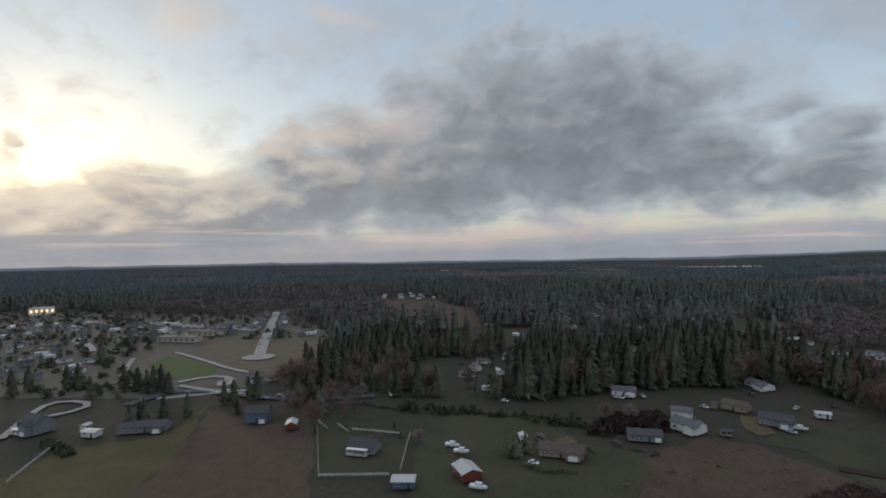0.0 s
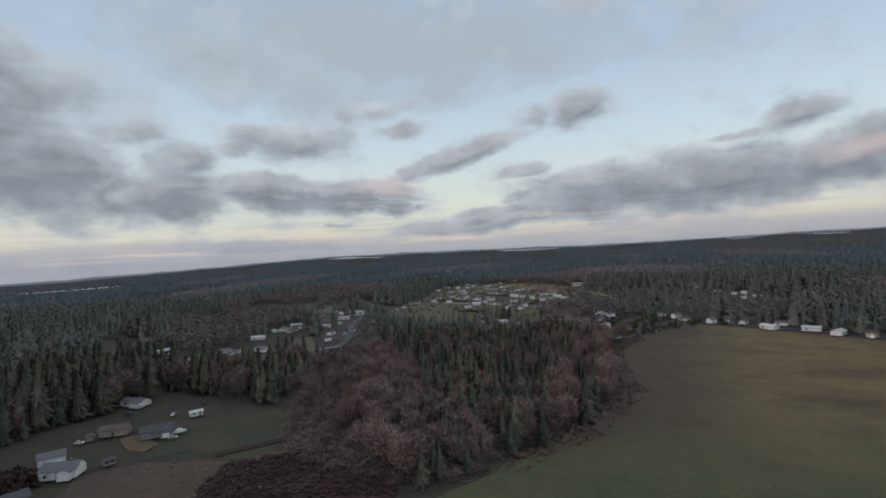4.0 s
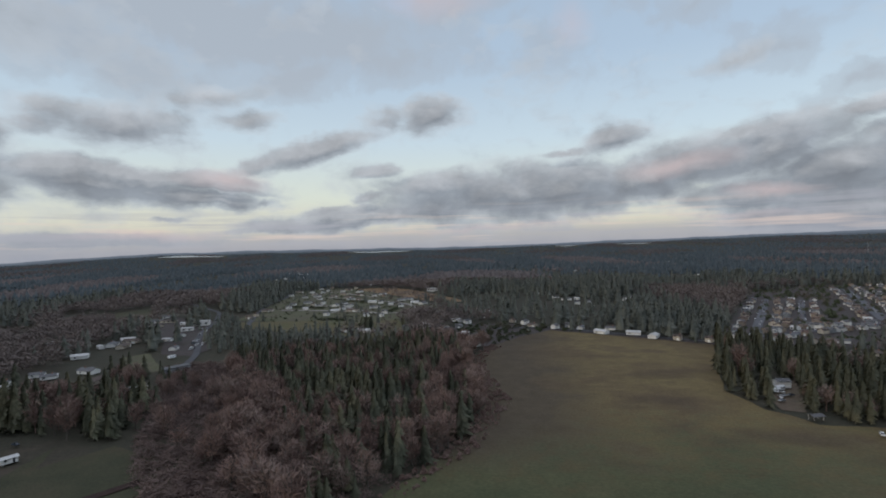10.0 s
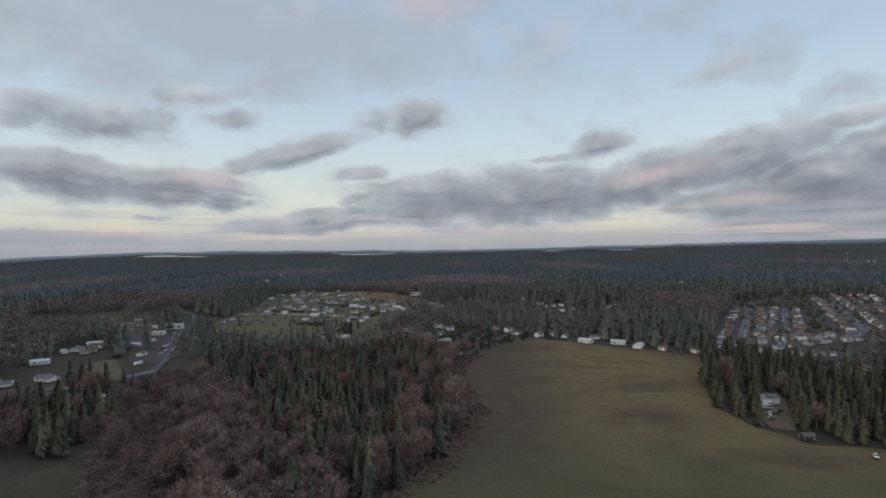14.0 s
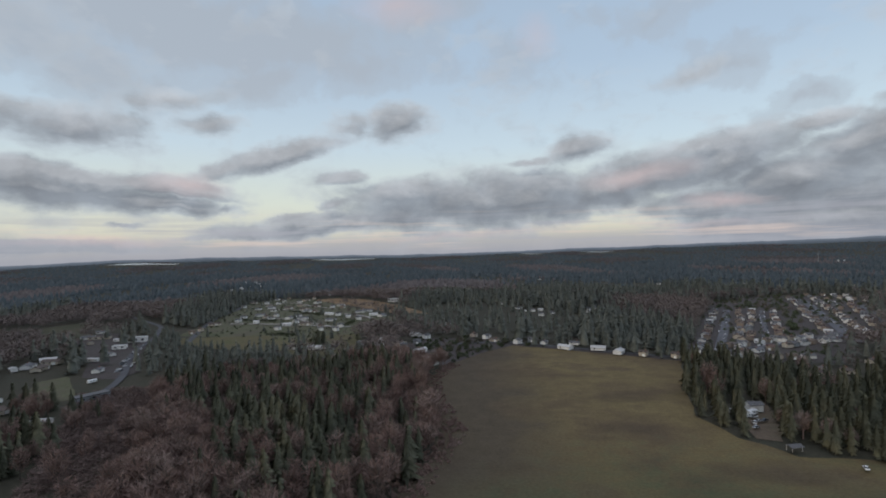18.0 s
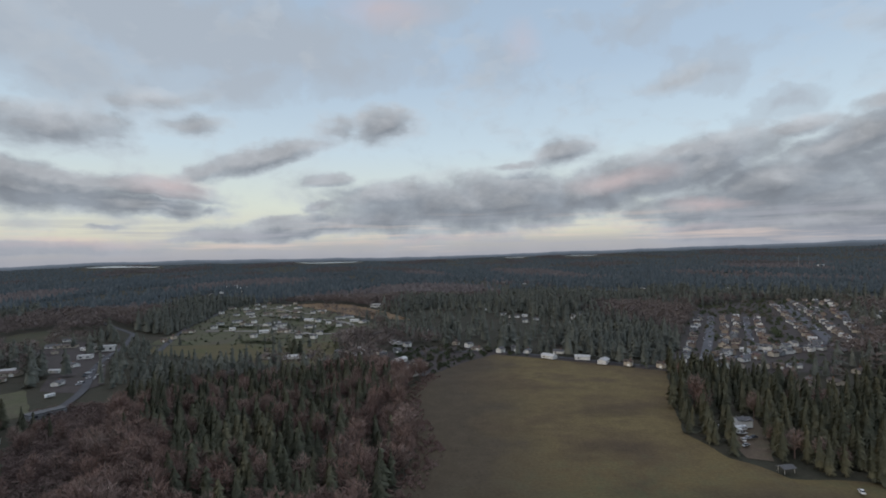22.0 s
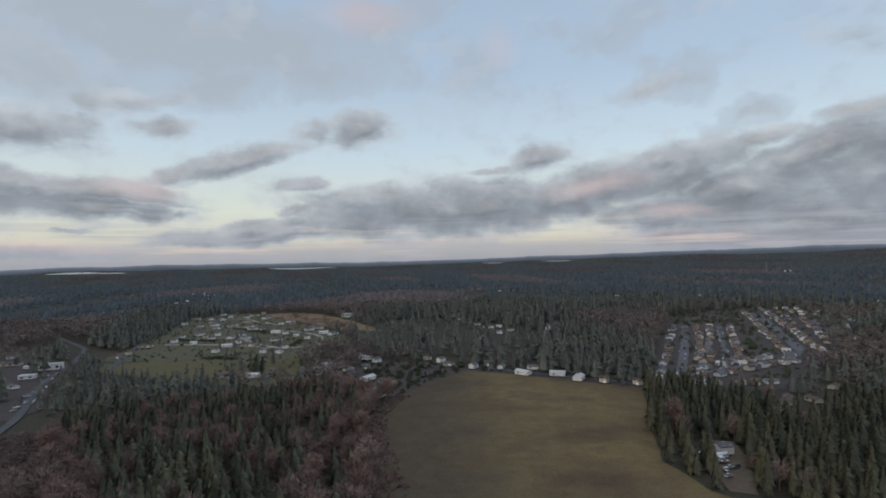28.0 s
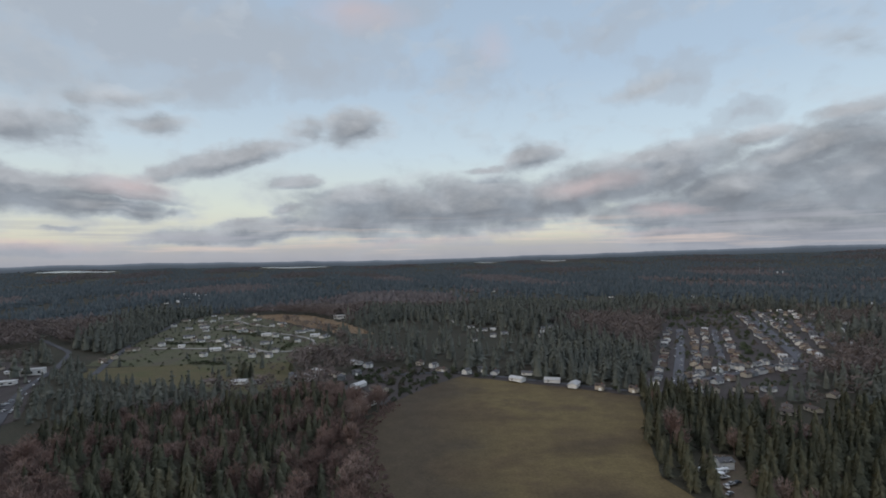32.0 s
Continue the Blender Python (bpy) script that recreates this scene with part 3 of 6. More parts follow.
def patch(name, poly, mat, z, label, category="field", ragged=2.5, kind="structure"):
    """A piece of ground cover with an uneven edge, a little above the sheet under it."""
    LEVEL[0] += 0.012
    z = LEVEL[0]
    pts = []
    poly = [(x * UNIT, y * UNIT) for x, y in poly]
    for (x0, y0), (x1, y1) in zip(poly, poly[1:] + poly[:1]):
        n = max(1, int(math.hypot(x1 - x0, y1 - y0) / 6))
        for k in range(n):
            x, y = x0 + (x1 - x0) * k / n, y0 + (y1 - y0) * k / n
            v = noise.noise_vector((x * 0.06, y * 0.06, z * 90)) * ragged
            pts.append((x + v.x, y + v.y))
    tris = tessellate_polygon([[Vector((x, y, 0)) for x, y in pts]])
    bm = bmesh.new()
    vs = [bm.verts.new((x, y, z)) for x, y in pts]
    for t in tris:
        f = bm.faces.new([vs[k] for k in t])
        f.normal_update()
        if f.normal.z < 0:
            f.normal_flip()
    return tagged(part(name, bm, mat), label, category, "", kind)


def strip(name, line, width, mat, z, label, category="road"):
    """A road or track along a line, with a thin edge."""
    pts = [Vector(p) * UNIT for p in line]
    fine = []
    for a, b in zip(pts, pts[1:]):
        n = max(1, int((b - a).length / 12))
        fine += [a + (b - a) * (k / n) for k in range(n)]
    fine.append(pts[-1])
    for _ in range(3):
        fine = [fine[0]] + [(p + q * 2 + s) / 4 for p, q, s in zip(fine, fine[1:], fine[2:])] + [fine[-1]]
    bm = bmesh.new()
    last = None
    for k, p in enumerate(fine):
        d = (fine[min(k + 1, len(fine) - 1)] - fine[max(k - 1, 0)]).normalized()
        n = Vector((-d.y, d.x)) * width / 2
        row = [bm.verts.new((*(p + n * s), z - (0.12 if abs(s) > 1 else 0))) for s in (-1.06, -1, 1, 1.06)]
        if last:
            for i in range(3):
                bm.faces.new((last[i + 1], last[i], row[i], row[i + 1]))
        last = row
    bmesh.ops.recalc_face_normals(bm, faces=bm.faces[:])
    return tagged(part(name, bm, mat), label, category, "", "structure")


# ---- the plan, in its units ----
BIG_FIELD = [(-72, 120), (-51, 168), (-40, 207), (-39, 240), (-51, 284), (-56, 335), (-42, 379), (-16, 429), (4, 450), (27, 441), (67, 417), (115, 388),
             (103, 338), (88, 300), (79, 262), (85, 234), (96, 215), (119, 212), (175, 190), (260, 60), (150, -40), (0, -20), (-60, 60)]
BARE_WOOD = [(-134, 128), (-171, 172), (-210, 232), (-251, 294), (-233, 311), (-200, 296), (-160, 256), (-132, 222), (-108, 180), (-92, 145), (-78, 122)]
CONIFER_WOOD = [(-203, 311), (-194, 372), (-150, 405), (-100, 392), (-60, 348), (-53, 284), (-41, 240), (-43, 194), (-54, 165), (-72, 128), (-78, 122), (-92, 145), (-108, 180), (-132, 222), (-160, 256)]
MIRE = [(-112, 60), (-143, 102), (-150, 118), (-125, 140), (-85, 120), (-70, 80)]
PASTURE_W = [(-172, 122), (-193, 147), (-181, 171), (-155, 162), (-131, 141), (-149, 122)]
BROWN_W = [(-166, 80), (-182, 108), (-151, 121), (-131, 141), (-140, 150), (-120, 158), (-106, 118), (-131, 92), (-112, 60), (-130, 45), (-150, 50)]
LAWN_C = [(-180, -11), (-213, -9), (-222, 20), (-210, 48), (-188, 44), (-172, 70), (-120, 40), (-110, -10)]
BROWN_S = [(-110, -90), (-183, -97), (-233, -108), (-216, -81), (-204, -54), (-160, -42), (-110, -40)]
YELLOW_S = [(-120, -150), (-158, -142), (-185, -138), (-195, -121), (-207, -110), (-238, -111), (-183, -96), (-110, -88)]
YARD = [(-159, -41), (-201, -52), (-218, -48), (-196, -15), (-159, -13)]
LAWN_W = [(-196, 130), (-204, 169), (-193, 150), (-173, 124), (-182, 110)]
BROWN_C = [(-130, 45), (-176, 70), (-188, 92), (-182, 108), (-166, 87), (-150, 55)]
SPORTS = [(-331, -194), (-364, -197), (-342, -168), (-316, -140), (-293, -137), (-283, -146), (-303, -169)]
SUBURB_W = [(-262, -262), (-420, -420), (-690, -600), (-660, -420), (-600, -229), (-500, -118), (-425, -98), (-278, -95), (-250, -131)]
DIRT_W = [(-431, -205), (-421, -100), (-366, -82), (-315, -80), (-296, -96), (-337, -148), (-345, -165)]
SUBURB_E = [(118, 376), (135, 420), (200, 560), (262, 690), (300, 770), (440, 860), (520, 820), (430, 660), (356, 560), (312, 480), (264, 440), (215, 370), (160, 372)]
SUBURB_N = [(-335, 516), (-367, 658), (-424, 861), (-413, 960), (-330, 940), (-240, 800), (-186, 739), (-108, 600), (-141, 555), (-151, 521), (-112, 425), (-144, 405), (-205, 425), (-200, 480), (-250, 505)]
MEADOW_N = [(-322, 505), (-240, 515), (-196, 490), (-150, 520), (-118, 430), (-142, 412), (-205, 428), (-262, 448), (-306, 472)]
REEDS = [(-335, 925), (-299, 950), (-229, 912), (-150, 795), (-92, 682), (-148, 700), (-214, 785)]
FIELD_ROW = [(-88, 400), (-84, 489), (-14, 482), (69, 415), (124, 392), (127, 372), (67, 411), (4, 446), (-16, 423), (-46, 372)]
FARMYARD = [(90, 232), (93, 252), (98, 270), (107, 285), (119, 282), (113, 262), (105, 242), (99, 229)]
LOTS_NW = [(-290, 340), (-262, 336), (-262, 360), (-305, 420), (-335, 470), (-350, 510), (-440, 550), (-425, 480), (-370, 430), (-330, 395)]
GREEN_NW = [(-304, 345), (-278, 318), (-252, 292), (-264, 276), (-290, 298), (-312, 328)]
CLEAR_NW = [(-426, 450), (-433, 508), (-538, 653), (-552, 592)]
NORTHWEST = [(-205, 225), (-300, 225), (-460, 250), (-640, 420), (-600, 720), (-330, 560), (-240, 440), (-205, 400)]
DENSE = [[(-182, 175), (-250, 180), (-330, 172), (-420, 260), (-380, 345), (-300, 262), (-272, 250), (-250, 288), (-205, 232)],
         [(-232, 52), (-258, -20), (-420, -40), (-520, 100), (-430, 250), (-330, 168), (-240, 168), (-225, 110)]]
BROWN_FAR = [(-470, 0), (-560, -65), (-680, -90), (-790, -100), (-740, -10), (-640, 34), (-480, 36)]
CLEARINGS = [MEADOW_N, BROWN_FAR, BIG_FIELD, MIRE, PASTURE_W, BROWN_W, LAWN_C, BROWN_S, YELLOW_S, YARD, LAWN_W, BROWN_C, SPORTS, SUBURB_W, DIRT_W, SUBURB_E, SUBURB_N, REEDS,
             FIELD_ROW, FARMYARD, LOTS_NW, GREEN_NW, CLEAR_NW]


# far water: heading, distance, half width, half depth
LAKES = [(-35.2, 4580, 225, 130), (-16.0, 4680, 270, 95), (11.6, 4700, 130, 70), (4.5, 4720, 95, 60), (-78.5, 2550, 330, 80), (-61.5, 2900, 190, 85), (-92, 2700, 200, 60)]


def build_ground():
    ra = np.concatenate([np.arange(0, 700, 70.0), np.arange(700, 2300, 200.0), np.arange(2300, 4950, 130.0)])
    an = np.radians(np.arange(0, 360, 3.0))
    verts, tris = [(0.0, 0.0, 0.0)], []
    for r in ra[1:]:
        x, y = r * np.sin(an), r * np.cos(an)
        verts += list(zip(x, y, hill(x, y)))
    n = len(an)
    for k in range(n):
        tris.append((0, 1 + (k + 1) % n, 1 + k))
    for i in range(len(ra) - 2):
        for k in range(n):
            a, b = 1 + i * n + k, 1 + i * n + (k + 1) % n
            tris += [(a, b, a + n), (b, b + n, a + n)]
    me = mesh_arrays("ground", verts, tris, M_WOOD_FLOOR)
    tagged(new("ground", me), "dark winter forest floor reaching to the horizon", "ground", "", "structure")
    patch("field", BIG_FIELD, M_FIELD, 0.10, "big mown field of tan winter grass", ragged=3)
    patch("scrub", MIRE, M_MIRE, 0.10, "dark wet scrub between the pastures", "scrub", 6)
    patch("pasture", PASTURE_W, M_LAWN, 0.14, "small green pasture beside bare woods", "pasture")
    patch("pasture", BROWN_W, M_BROWN, 0.10, "rough brown pasture with dead grass", "pasture", 5)
    patch("lawn", LAWN_C, M_LAWN, 0.12, "wide green lawn between houses and sheds", "lawn")
    patch("pasture", BROWN_S, M_BROWN, 0.10, "brown ploughed pasture beside the fenced yard", "pasture", 5)
    patch("pasture", YELLOW_S, M_YELLOW, 0.12, "yellow green winter pasture", "pasture", 5)
    patch("lawn", YARD, M_LAWN, 0.16, "fenced back yard lawn", "lawn", 0.6)
    patch("lawn", LAWN_W, M_LAWN, 0.13, "green lawn behind a house row", "lawn")
    patch("pasture", BROWN_C, M_BROWN, 0.13, "brown trampled paddock", "pasture", 5)
    patch("lots", SUBURB_W, M_WEST_LOTS, 0.10, "house lots of a western suburb", "ground", 5)
    patch("dirt", DIRT_W, M_EARTH, 0.14, "cleared building land of brown earth", "ground")
    patch("sports_field", SPORTS, M_TURF, 0.2, "bright green mown sports field", "field", 0.8)
    patch("lots", SUBURB_E, M_DULL_LOTS, 0.10, "ground of a dense eastern suburb", "ground", 5)
    patch("lots", SUBURB_N, M_LOTS, 0.10, "lawns and lots of a new hillside suburb", "ground", 5)
    patch("meadow", MEADOW_N, M_FIELD_TAN, 0.1, "tan green meadow below the hillside suburb", "meadow", 5)
    patch("marsh", REEDS, M_REED, 0.12, "orange tan marsh of dry reeds", "marsh", 6)
    patch("lots", FIELD_ROW, M_DULL_LOTS, 0.06, "gardens of the house row along the field", "ground")
    patch("farmyard", FARMYARD, M_EARTH, 0.2, "muddy farmyard at the edge of the field", "ground")
    patch("lots", LOTS_NW, M_DULL_LOTS, 0.10, "gravel lots beside the road", "ground")
    patch("pasture", GREEN_NW, M_LOTS, 0.16, "small green paddock among trees", "pasture")
    patch("pasture", CLEAR_NW, M_LAWN, 0.1, "grassy clearing with buildings", "pasture")
    patch("pasture", BROWN_FAR, M_BROWN, 0.1, "distant red brown clearing among woods", "pasture", 8)
    patch("straw", [(-213, 122), (-209, 128), (-191, 123), (-189, 115), (-197, 114)], M_STRAW, 0.2, "pale straw strewn yard beside a house", "ground", 1.5)
    patch("straw", [(-188, 40), (-192, 46), (-185, 48), (-182, 42)], M_STRAW, 0.2, "pale trampled patch behind the ranch house", "ground", 1.5)
    # roads
    strip("road", [(-357, -130), (-370, -134), (-426, -150), (-493, -169), (-575, -192), (-633, -208)], 10, M_CONCRETE, 0.95, "new pale street with sidewalks in the suburb")
    strip("road", [(-240, -150), (-273, -142), (-265, -126), (-253, -98), (-244, -73), (-250, -35)], 7, M_ROAD, 0.95, "country road behind the house row")
    strip("road", [(-238, 272), (-244, 303), (-262, 343), (-302, 401), (-326, 445), (-348, 500), (-400, 590), (-520, 700)], 6, M_ROAD, 0.95, "grey road past the building lots")
    strip("road", [(-299, 478), (-318, 522), (-343, 582), (-381, 682), (-395, 760), (-440, 903)], 7, M_ROAD, 0.95, "grey road climbing beside the hillside suburb")
    strip("road", [(-60, 452), (-3, 462), (60, 424), (122, 386), (143, 389)], 6, M_ROAD, 0.95, "narrow road along the far edge of the field")
    strip("road", [(143, 389), (172, 450), (213, 535), (272, 665)], 9, M_STREET, 0.95, "straight asphalt street in the dense suburb")
    strip("road", [(270, 440), (288, 480), (326, 562), (388, 697), (432, 795)], 12, M_STREET, 0.95, "wide asphalt street between house rows")
    strip("road", [(-325, 606), (-250, 596), (-180, 566), (-150, 575)], 6, M_CONCRETE, 0.95, "pale curving street in the hillside suburb")
    bm = bmesh.new()
    bmesh.ops.create_circle(bm, cap_ends=True, segments=28, radius=14, matrix=Matrix.Translation((-350 * UNIT, -128 * UNIT, 1.0)))
    tagged(part("cul_de_sac", bm, M_CONCRETE), "round pale turning circle at the street end", "road", "", "structure")
    strip("drive", [(-197, -172), (-221, -183), (-233, -186), (-252, -198), (-252, -180), (-242, -160), (-228, -163), (-222, -178)], 4, M_CONCRETE, 0.97, "pale gravel drive looping past a house")
    strip("road", [(-443, -322), (-412, -290), (-381, -265)], 11, M_CONCRETE, 0.97, "pale road among suburb trees")
    strip("track", [(-283, -148), (-304, -136), (-296, -123), (-279, -114), (-267, -115), (-270, -124), (-282, -127), (-287, -123)], 5, M_CONCRETE, 0.97, "pale gravel track winding beside the sports field")
    strip("track", [(-372, -196), (-346, -166), (-320, -138), (-304, -122), (-300, -108)], 4, M_CONCRETE, 0.97, "pale path along the sports field")
    strip("lane", [(-275, -143), (-262, -118), (-255, -98)], 4, M_CONCRETE, 0.99, "pale gravel lane beside the country road")
    strip("drive", [(-300, -300), (-330, -330), (-380, -350)], 7, M_CONCRETE, 0.97, "pale street in the southern suburb")
    strip("drive", [(-300, -190), (-330, -205), (-352, -215)], 4, M_CONCRETE, 0.97, "pale lane round the sports field")
    strip("ditch", [(-160, 122), (-150, 136), (-146, 143)], 5, M_MIRE, 0.55, "dark ditch across the pasture", "ditch")
    strip("ditch", [(-226, -5), (-222, 12), (-216, 30)], 4, M_MIRE, 0.55, "dark hedge bank behind the lawn", "ditch")
    strip("road", [(-350, 770), (-280, 742), (-205, 692), (-165, 655), (-150, 610)], 6, M_CONCRETE, 0.97, "pale street across the hillside")
    strip("road", [(-320, 640), (-263, 655), (-224, 603), (-185, 568)], 5, M_CONCRETE, 0.97, "pale side street on the hillside")
    strip("road", [(-395, 850), (-340, 866), (-290, 800), (-250, 768)], 5, M_CONCRETE, 0.97, "pale upper street on the hillside")
    strip("road", [(196, 429), (232, 500), (268, 575), (308, 655)], 7, M_STREET, 0.97, "narrow asphalt street in the dense suburb")
    strip("road", [(340, 500), (390, 590), (450, 700)], 7, M_STREET, 0.97, "asphalt side street in the dense suburb")
    strip("road", [(151, 407), (196, 429), (263, 463), (288, 480)], 7, M_STREET, 0.99, "asphalt cross street in the dense suburb")
    # far water
    for az, r, w, d in LAKES:
        bm = bmesh.new()
        bmesh.ops.create_circle(bm, cap_ends=True, segments=40, radius=1)
        a = radians(az)
        x, y = r * math.sin(a), r * math.cos(a)
        for v in bm.verts:
            wob = 1 + 0.3 * noise.noise((v.co.x * 2 + az, v.co.y * 2, 0))
            p = Vector((v.co.x * w * wob, v.co.y * d * wob))
            v.co = (x + p.x * math.cos(a) + p.y * math.sin(a), y - p.x * math.sin(a) + p.y * math.cos(a), 0)
        for v in bm.verts:
            v.co.z = float(hill(v.co.x, v.co.y)) + 3
        tagged(part("lake", bm, M_WATER), "far lake shining pale under the sky", "lake", "", "structure")


build_ground()


# ---- where the houses stand: kind, place, turn, group ----
HOMES = []


def street_rows(line, off, step, group, picks, seed, both=True, cross=0.5):
    r = random.Random(seed)
    for (x0, y0), (x1, y1) in zip(line, line[1:]):
        ln = math.hypot(x1 - x0, y1 - y0)
        ux, uy = (x1 - x0) / ln, (y1 - y0) / ln
        turn = math.degrees(math.atan2(uy, ux))
        for k in range(int(ln / step)):
            for side in ((1, -1) if both else (1,)):
                s = (k + 0.5 + r.uniform(-0.25, 0.25)) * step
                o = side * (off + r.uniform(-2, 2))
                HOMES.append((r.choice(picks), x0 + ux * s - uy * o, y0 + uy * s + ux * o, turn + (0 if side > 0 else 180) + 90 * (r.random() < cross) + r.uniform(-5, 5), group))


def scatter_houses(poly, count, gap, picks, group, seed):
    r = random.Random(seed)
    xs, ys = [p[0] for p in poly], [p[1] for p in poly]
    made = 0
    for _ in range(count * 14):
        x, y = r.uniform(min(xs), max(xs)), r.uniform(min(ys), max(ys))
        if made < count and inside(poly, np.array([x]), np.array([y]))[0] and all(math.hypot(x - h[1], y - h[2]) > gap for h in HOMES):
            made += 1
            HOMES.append((r.choice(picks), x, y, r.choice((0, 60, 90, 150)) + r.uniform(-15, 15), group))


EAST, EASTERN = (0, 4, 8, 5, 2, 7, 9, 4, 5, 2), "houses of the eastern suburb"
street_rows([(146, 396), (172, 450), (213, 535), (272, 665)], 13, 13.5, EASTERN, EAST, 1)
street_rows([(272, 446), (288, 480), (326, 562), (388, 697), (432, 795)], 14, 10.5, EASTERN, EAST, 2)
street_rows([(204, 446), (232, 500), (268, 575), (308, 655)], 11, 12.5, EASTERN, EAST, 3)
street_rows([(160, 411), (196, 429), (263, 463)], 10, 11, EASTERN, EAST, 4)
street_rows([(348, 515), (390, 590), (450, 700)], 11, 12, EASTERN, EAST, 5)
street_rows([(150, 384), (175, 382), (213, 378)], 3, 10, EASTERN, EAST, 7, False)
r = random.Random(21)
for x, y in ((-11, 464), (8, 452), (21, 459), (30, 449), (44, 426), (54, 444), (68, 420), (80, 406), (95, 397), (115, 389), (-93, 455), (-80, 410), (-70, 418), (-58, 374), (-66, 388), (-54, 406), (-112, 452), (-110, 468), (-85, 498), (-73, 484), (-62, 520), (-60, 575),
             (-46, 546), (-30, 489), (-18, 478), (-37, 587)):
    HOMES.append((r.choice((10, 11, 3, 0, 4, 5, 12, 9)), x, y, -31 + r.uniform(-15, 15) + 90 * (r.random() < 0.35), "house row along the field"))
for x, y in ((7, 856), (5, 782), (26, 716), (38, 686), (47, 636), (62, 656), (116, 693), (129, 701), (100, 625), (25, 600), (52, 690), (108, 660)):
    HOMES.append((r.choice((10, 0, 8, 4)), x, y, r.uniform(-20, 20), "scattered homes among trees"))
HILLSIDE = "houses of the hillside suburb"
for x, y in ((-362, 763), (-388, 852), (-347, 777), (-371, 884), (-317, 770), (-340, 876), (-286, 751), (-281, 791), (-250, 772), (-191, 703), (-182, 715), (-164, 669), (-227, 682), (-192, 650), (-173, 628), (-148, 580), (-212, 672)):
    HOMES.append((r.choice((0, 4, 10, 12, 8, 11)), x, y, 12 + r.uniform(-25, 25), HILLSIDE))
for x, y in ((-334, 660), (-320, 678), (-293, 608), (-336, 592), (-321, 620), (-289, 643), (-242, 550), (-245, 581), (-263, 668), (-224, 587), (-247, 640), (-205, 619), (-192, 542), (-175, 539), (-161, 435), (-183, 438), (-148, 435)):
    HOMES.append((r.choice((0, 4, 10, 12, 8, 11)), x, y, 12 + r.uniform(-25, 25), HILLSIDE))
for k, x, y, turn in ((4, -171, 849, 10), (6, -251, 1087, 0), (0, -437, 540, 30), (11, -352, 385, 10), (12, -362, 392, 40), (10, -420, 502, 25), (0, -310, 266, 40), (0, -324, 250, 20), (6, -231, 246, 15), (6, -317, 241, 70),
                      (0, -322, 270, 30), (4, -453, 115, 0), (6, -611, 248, 10), (0, -363, 256, 40), (3, -319, 24, 60), (1, -330, 40, 20), (4, -300, 18, 15), (0, -285, 12, 70), (8, -290, 30, 20)):
    HOMES.append((k, x, y, turn, "scattered homes among trees"))
for x, y in ((-410, 240), (-500, 240), (-560, 380), (-700, 90), (-720, 330), (-420, 60), (-480, 40), (-540, 160), (-380, 110), (-620, 120), (-450, 170), (-560, -40), (-350, 130), (-650, 200),
             (185, 345), (197, 341), (229, 368), (180, 336), (220, 900), (330, 1000), (-330, 1010), (-480, 1000), (90, 1000), (-20, 980), (500, 1100), (640, 1000), (700, 900), (350, 1150), (480, 940)):
    HOMES.append((r.choice((0, 6, 4, 8, 3)), x, y, r.uniform(0, 180), "scattered homes among trees"))
for x, y in ((-721, 275), (-421, 374), (-360, 360), (-318, 240), (-310, 267), (-253, 155), (-374, 256), (-835, 352),
             (766, 1021), (712, 929), (533, 698), (482, 676), (433, 624), (-240, 1088), (-173, 868), (122, 1396), (680, 1416), (461, 1765), (-154, 1491)):
    HOMES.append((r.choice((10, 12, 0, 6)), x, y, r.uniform(0, 180), "scattered homes among trees"))
for x, y in ((-358, 369), (-342, 362), (-343, 323), (-296, 281), (-270, 258)):
    HOMES.append((r.choice((10, 11, 12)), x, y, r.uniform(0, 180), "scattered homes among trees"))
WESTERN, WEST = "houses of the western suburb", (1, 3, 0, 4, 6, 9)
for n, line in enumerate(([(-530, -315), (-482, -233)], [(-470, -279), (-438, -212)], [(-554, -409), (-473, -313)], [(-492, -227), (-458, -171)], [(-480, -166), (-575, -192), (-633, -208)], [(-448, -133), (-458, -108)])):
    street_rows(line, 11, 11, WESTERN, WEST, 60 + n)
scatter_houses([(-770, -110), (-880, -100), (-880, 30), (-780, 20)], 12, 16, (0, 4, 6, 8), "scattered homes among trees", 30)
scatter_houses(SUBURB_N[:10], 26, 15, (0, 4, 10, 5, 11, 2), HILLSIDE, 33)
scatter_houses([(-648, 1218), (-768, 1503), (-803, 1655), (-661, 1499), (-521, 1174)], 14, 22, (6, 12, 0, 6), "scattered homes among trees", 44)
scatter_houses([(380, 620), (454, 640), (560, 780), (470, 850), (430, 760)], 26, 12, EAST, EASTERN, 31)
scatter_houses([(-300, -285), (-420, -400), (-560, -520), (-560, -430), (-420, -330), (-350, -240), (-300, -215), (-270, -230)], 44, 14, WEST, WESTERN, 35)
scatter_houses([(-300, -112), (-312, -85), (-275, -90), (-262, -108)], 4, 11, (0, 3, 9), WESTERN, 36)
scatter_houses([(-135, 420), (-66, 385), (-50, 405), (-80, 470), (-130, 462)], 7, 10, (0, 3, 9, 8, 5), "house row along the field", 39)
scatter_houses(LOTS_NW, 5, 17, (0, 6, 8, 3), "buildings beside the road", 37)
NEAR_HOMES = [(-206, -165), (-199, -138), (-204, -120), (-214, -114), (-215, -79), (-205, -62), (-180, -29), (-151, -15), (-157, 6), (-174, 39), (-210, 97), (-194, 93), (-186, 73), (-245, 85), (-219, 124), (-199, 131), (-207, 152),
              (107, 267), (109, 305), (162, 300), (97, 218), (-188, 28), (-187, 35), (-189, 103), (-257, 20), (-222, 116), (-207, -146), (-255, -128)]
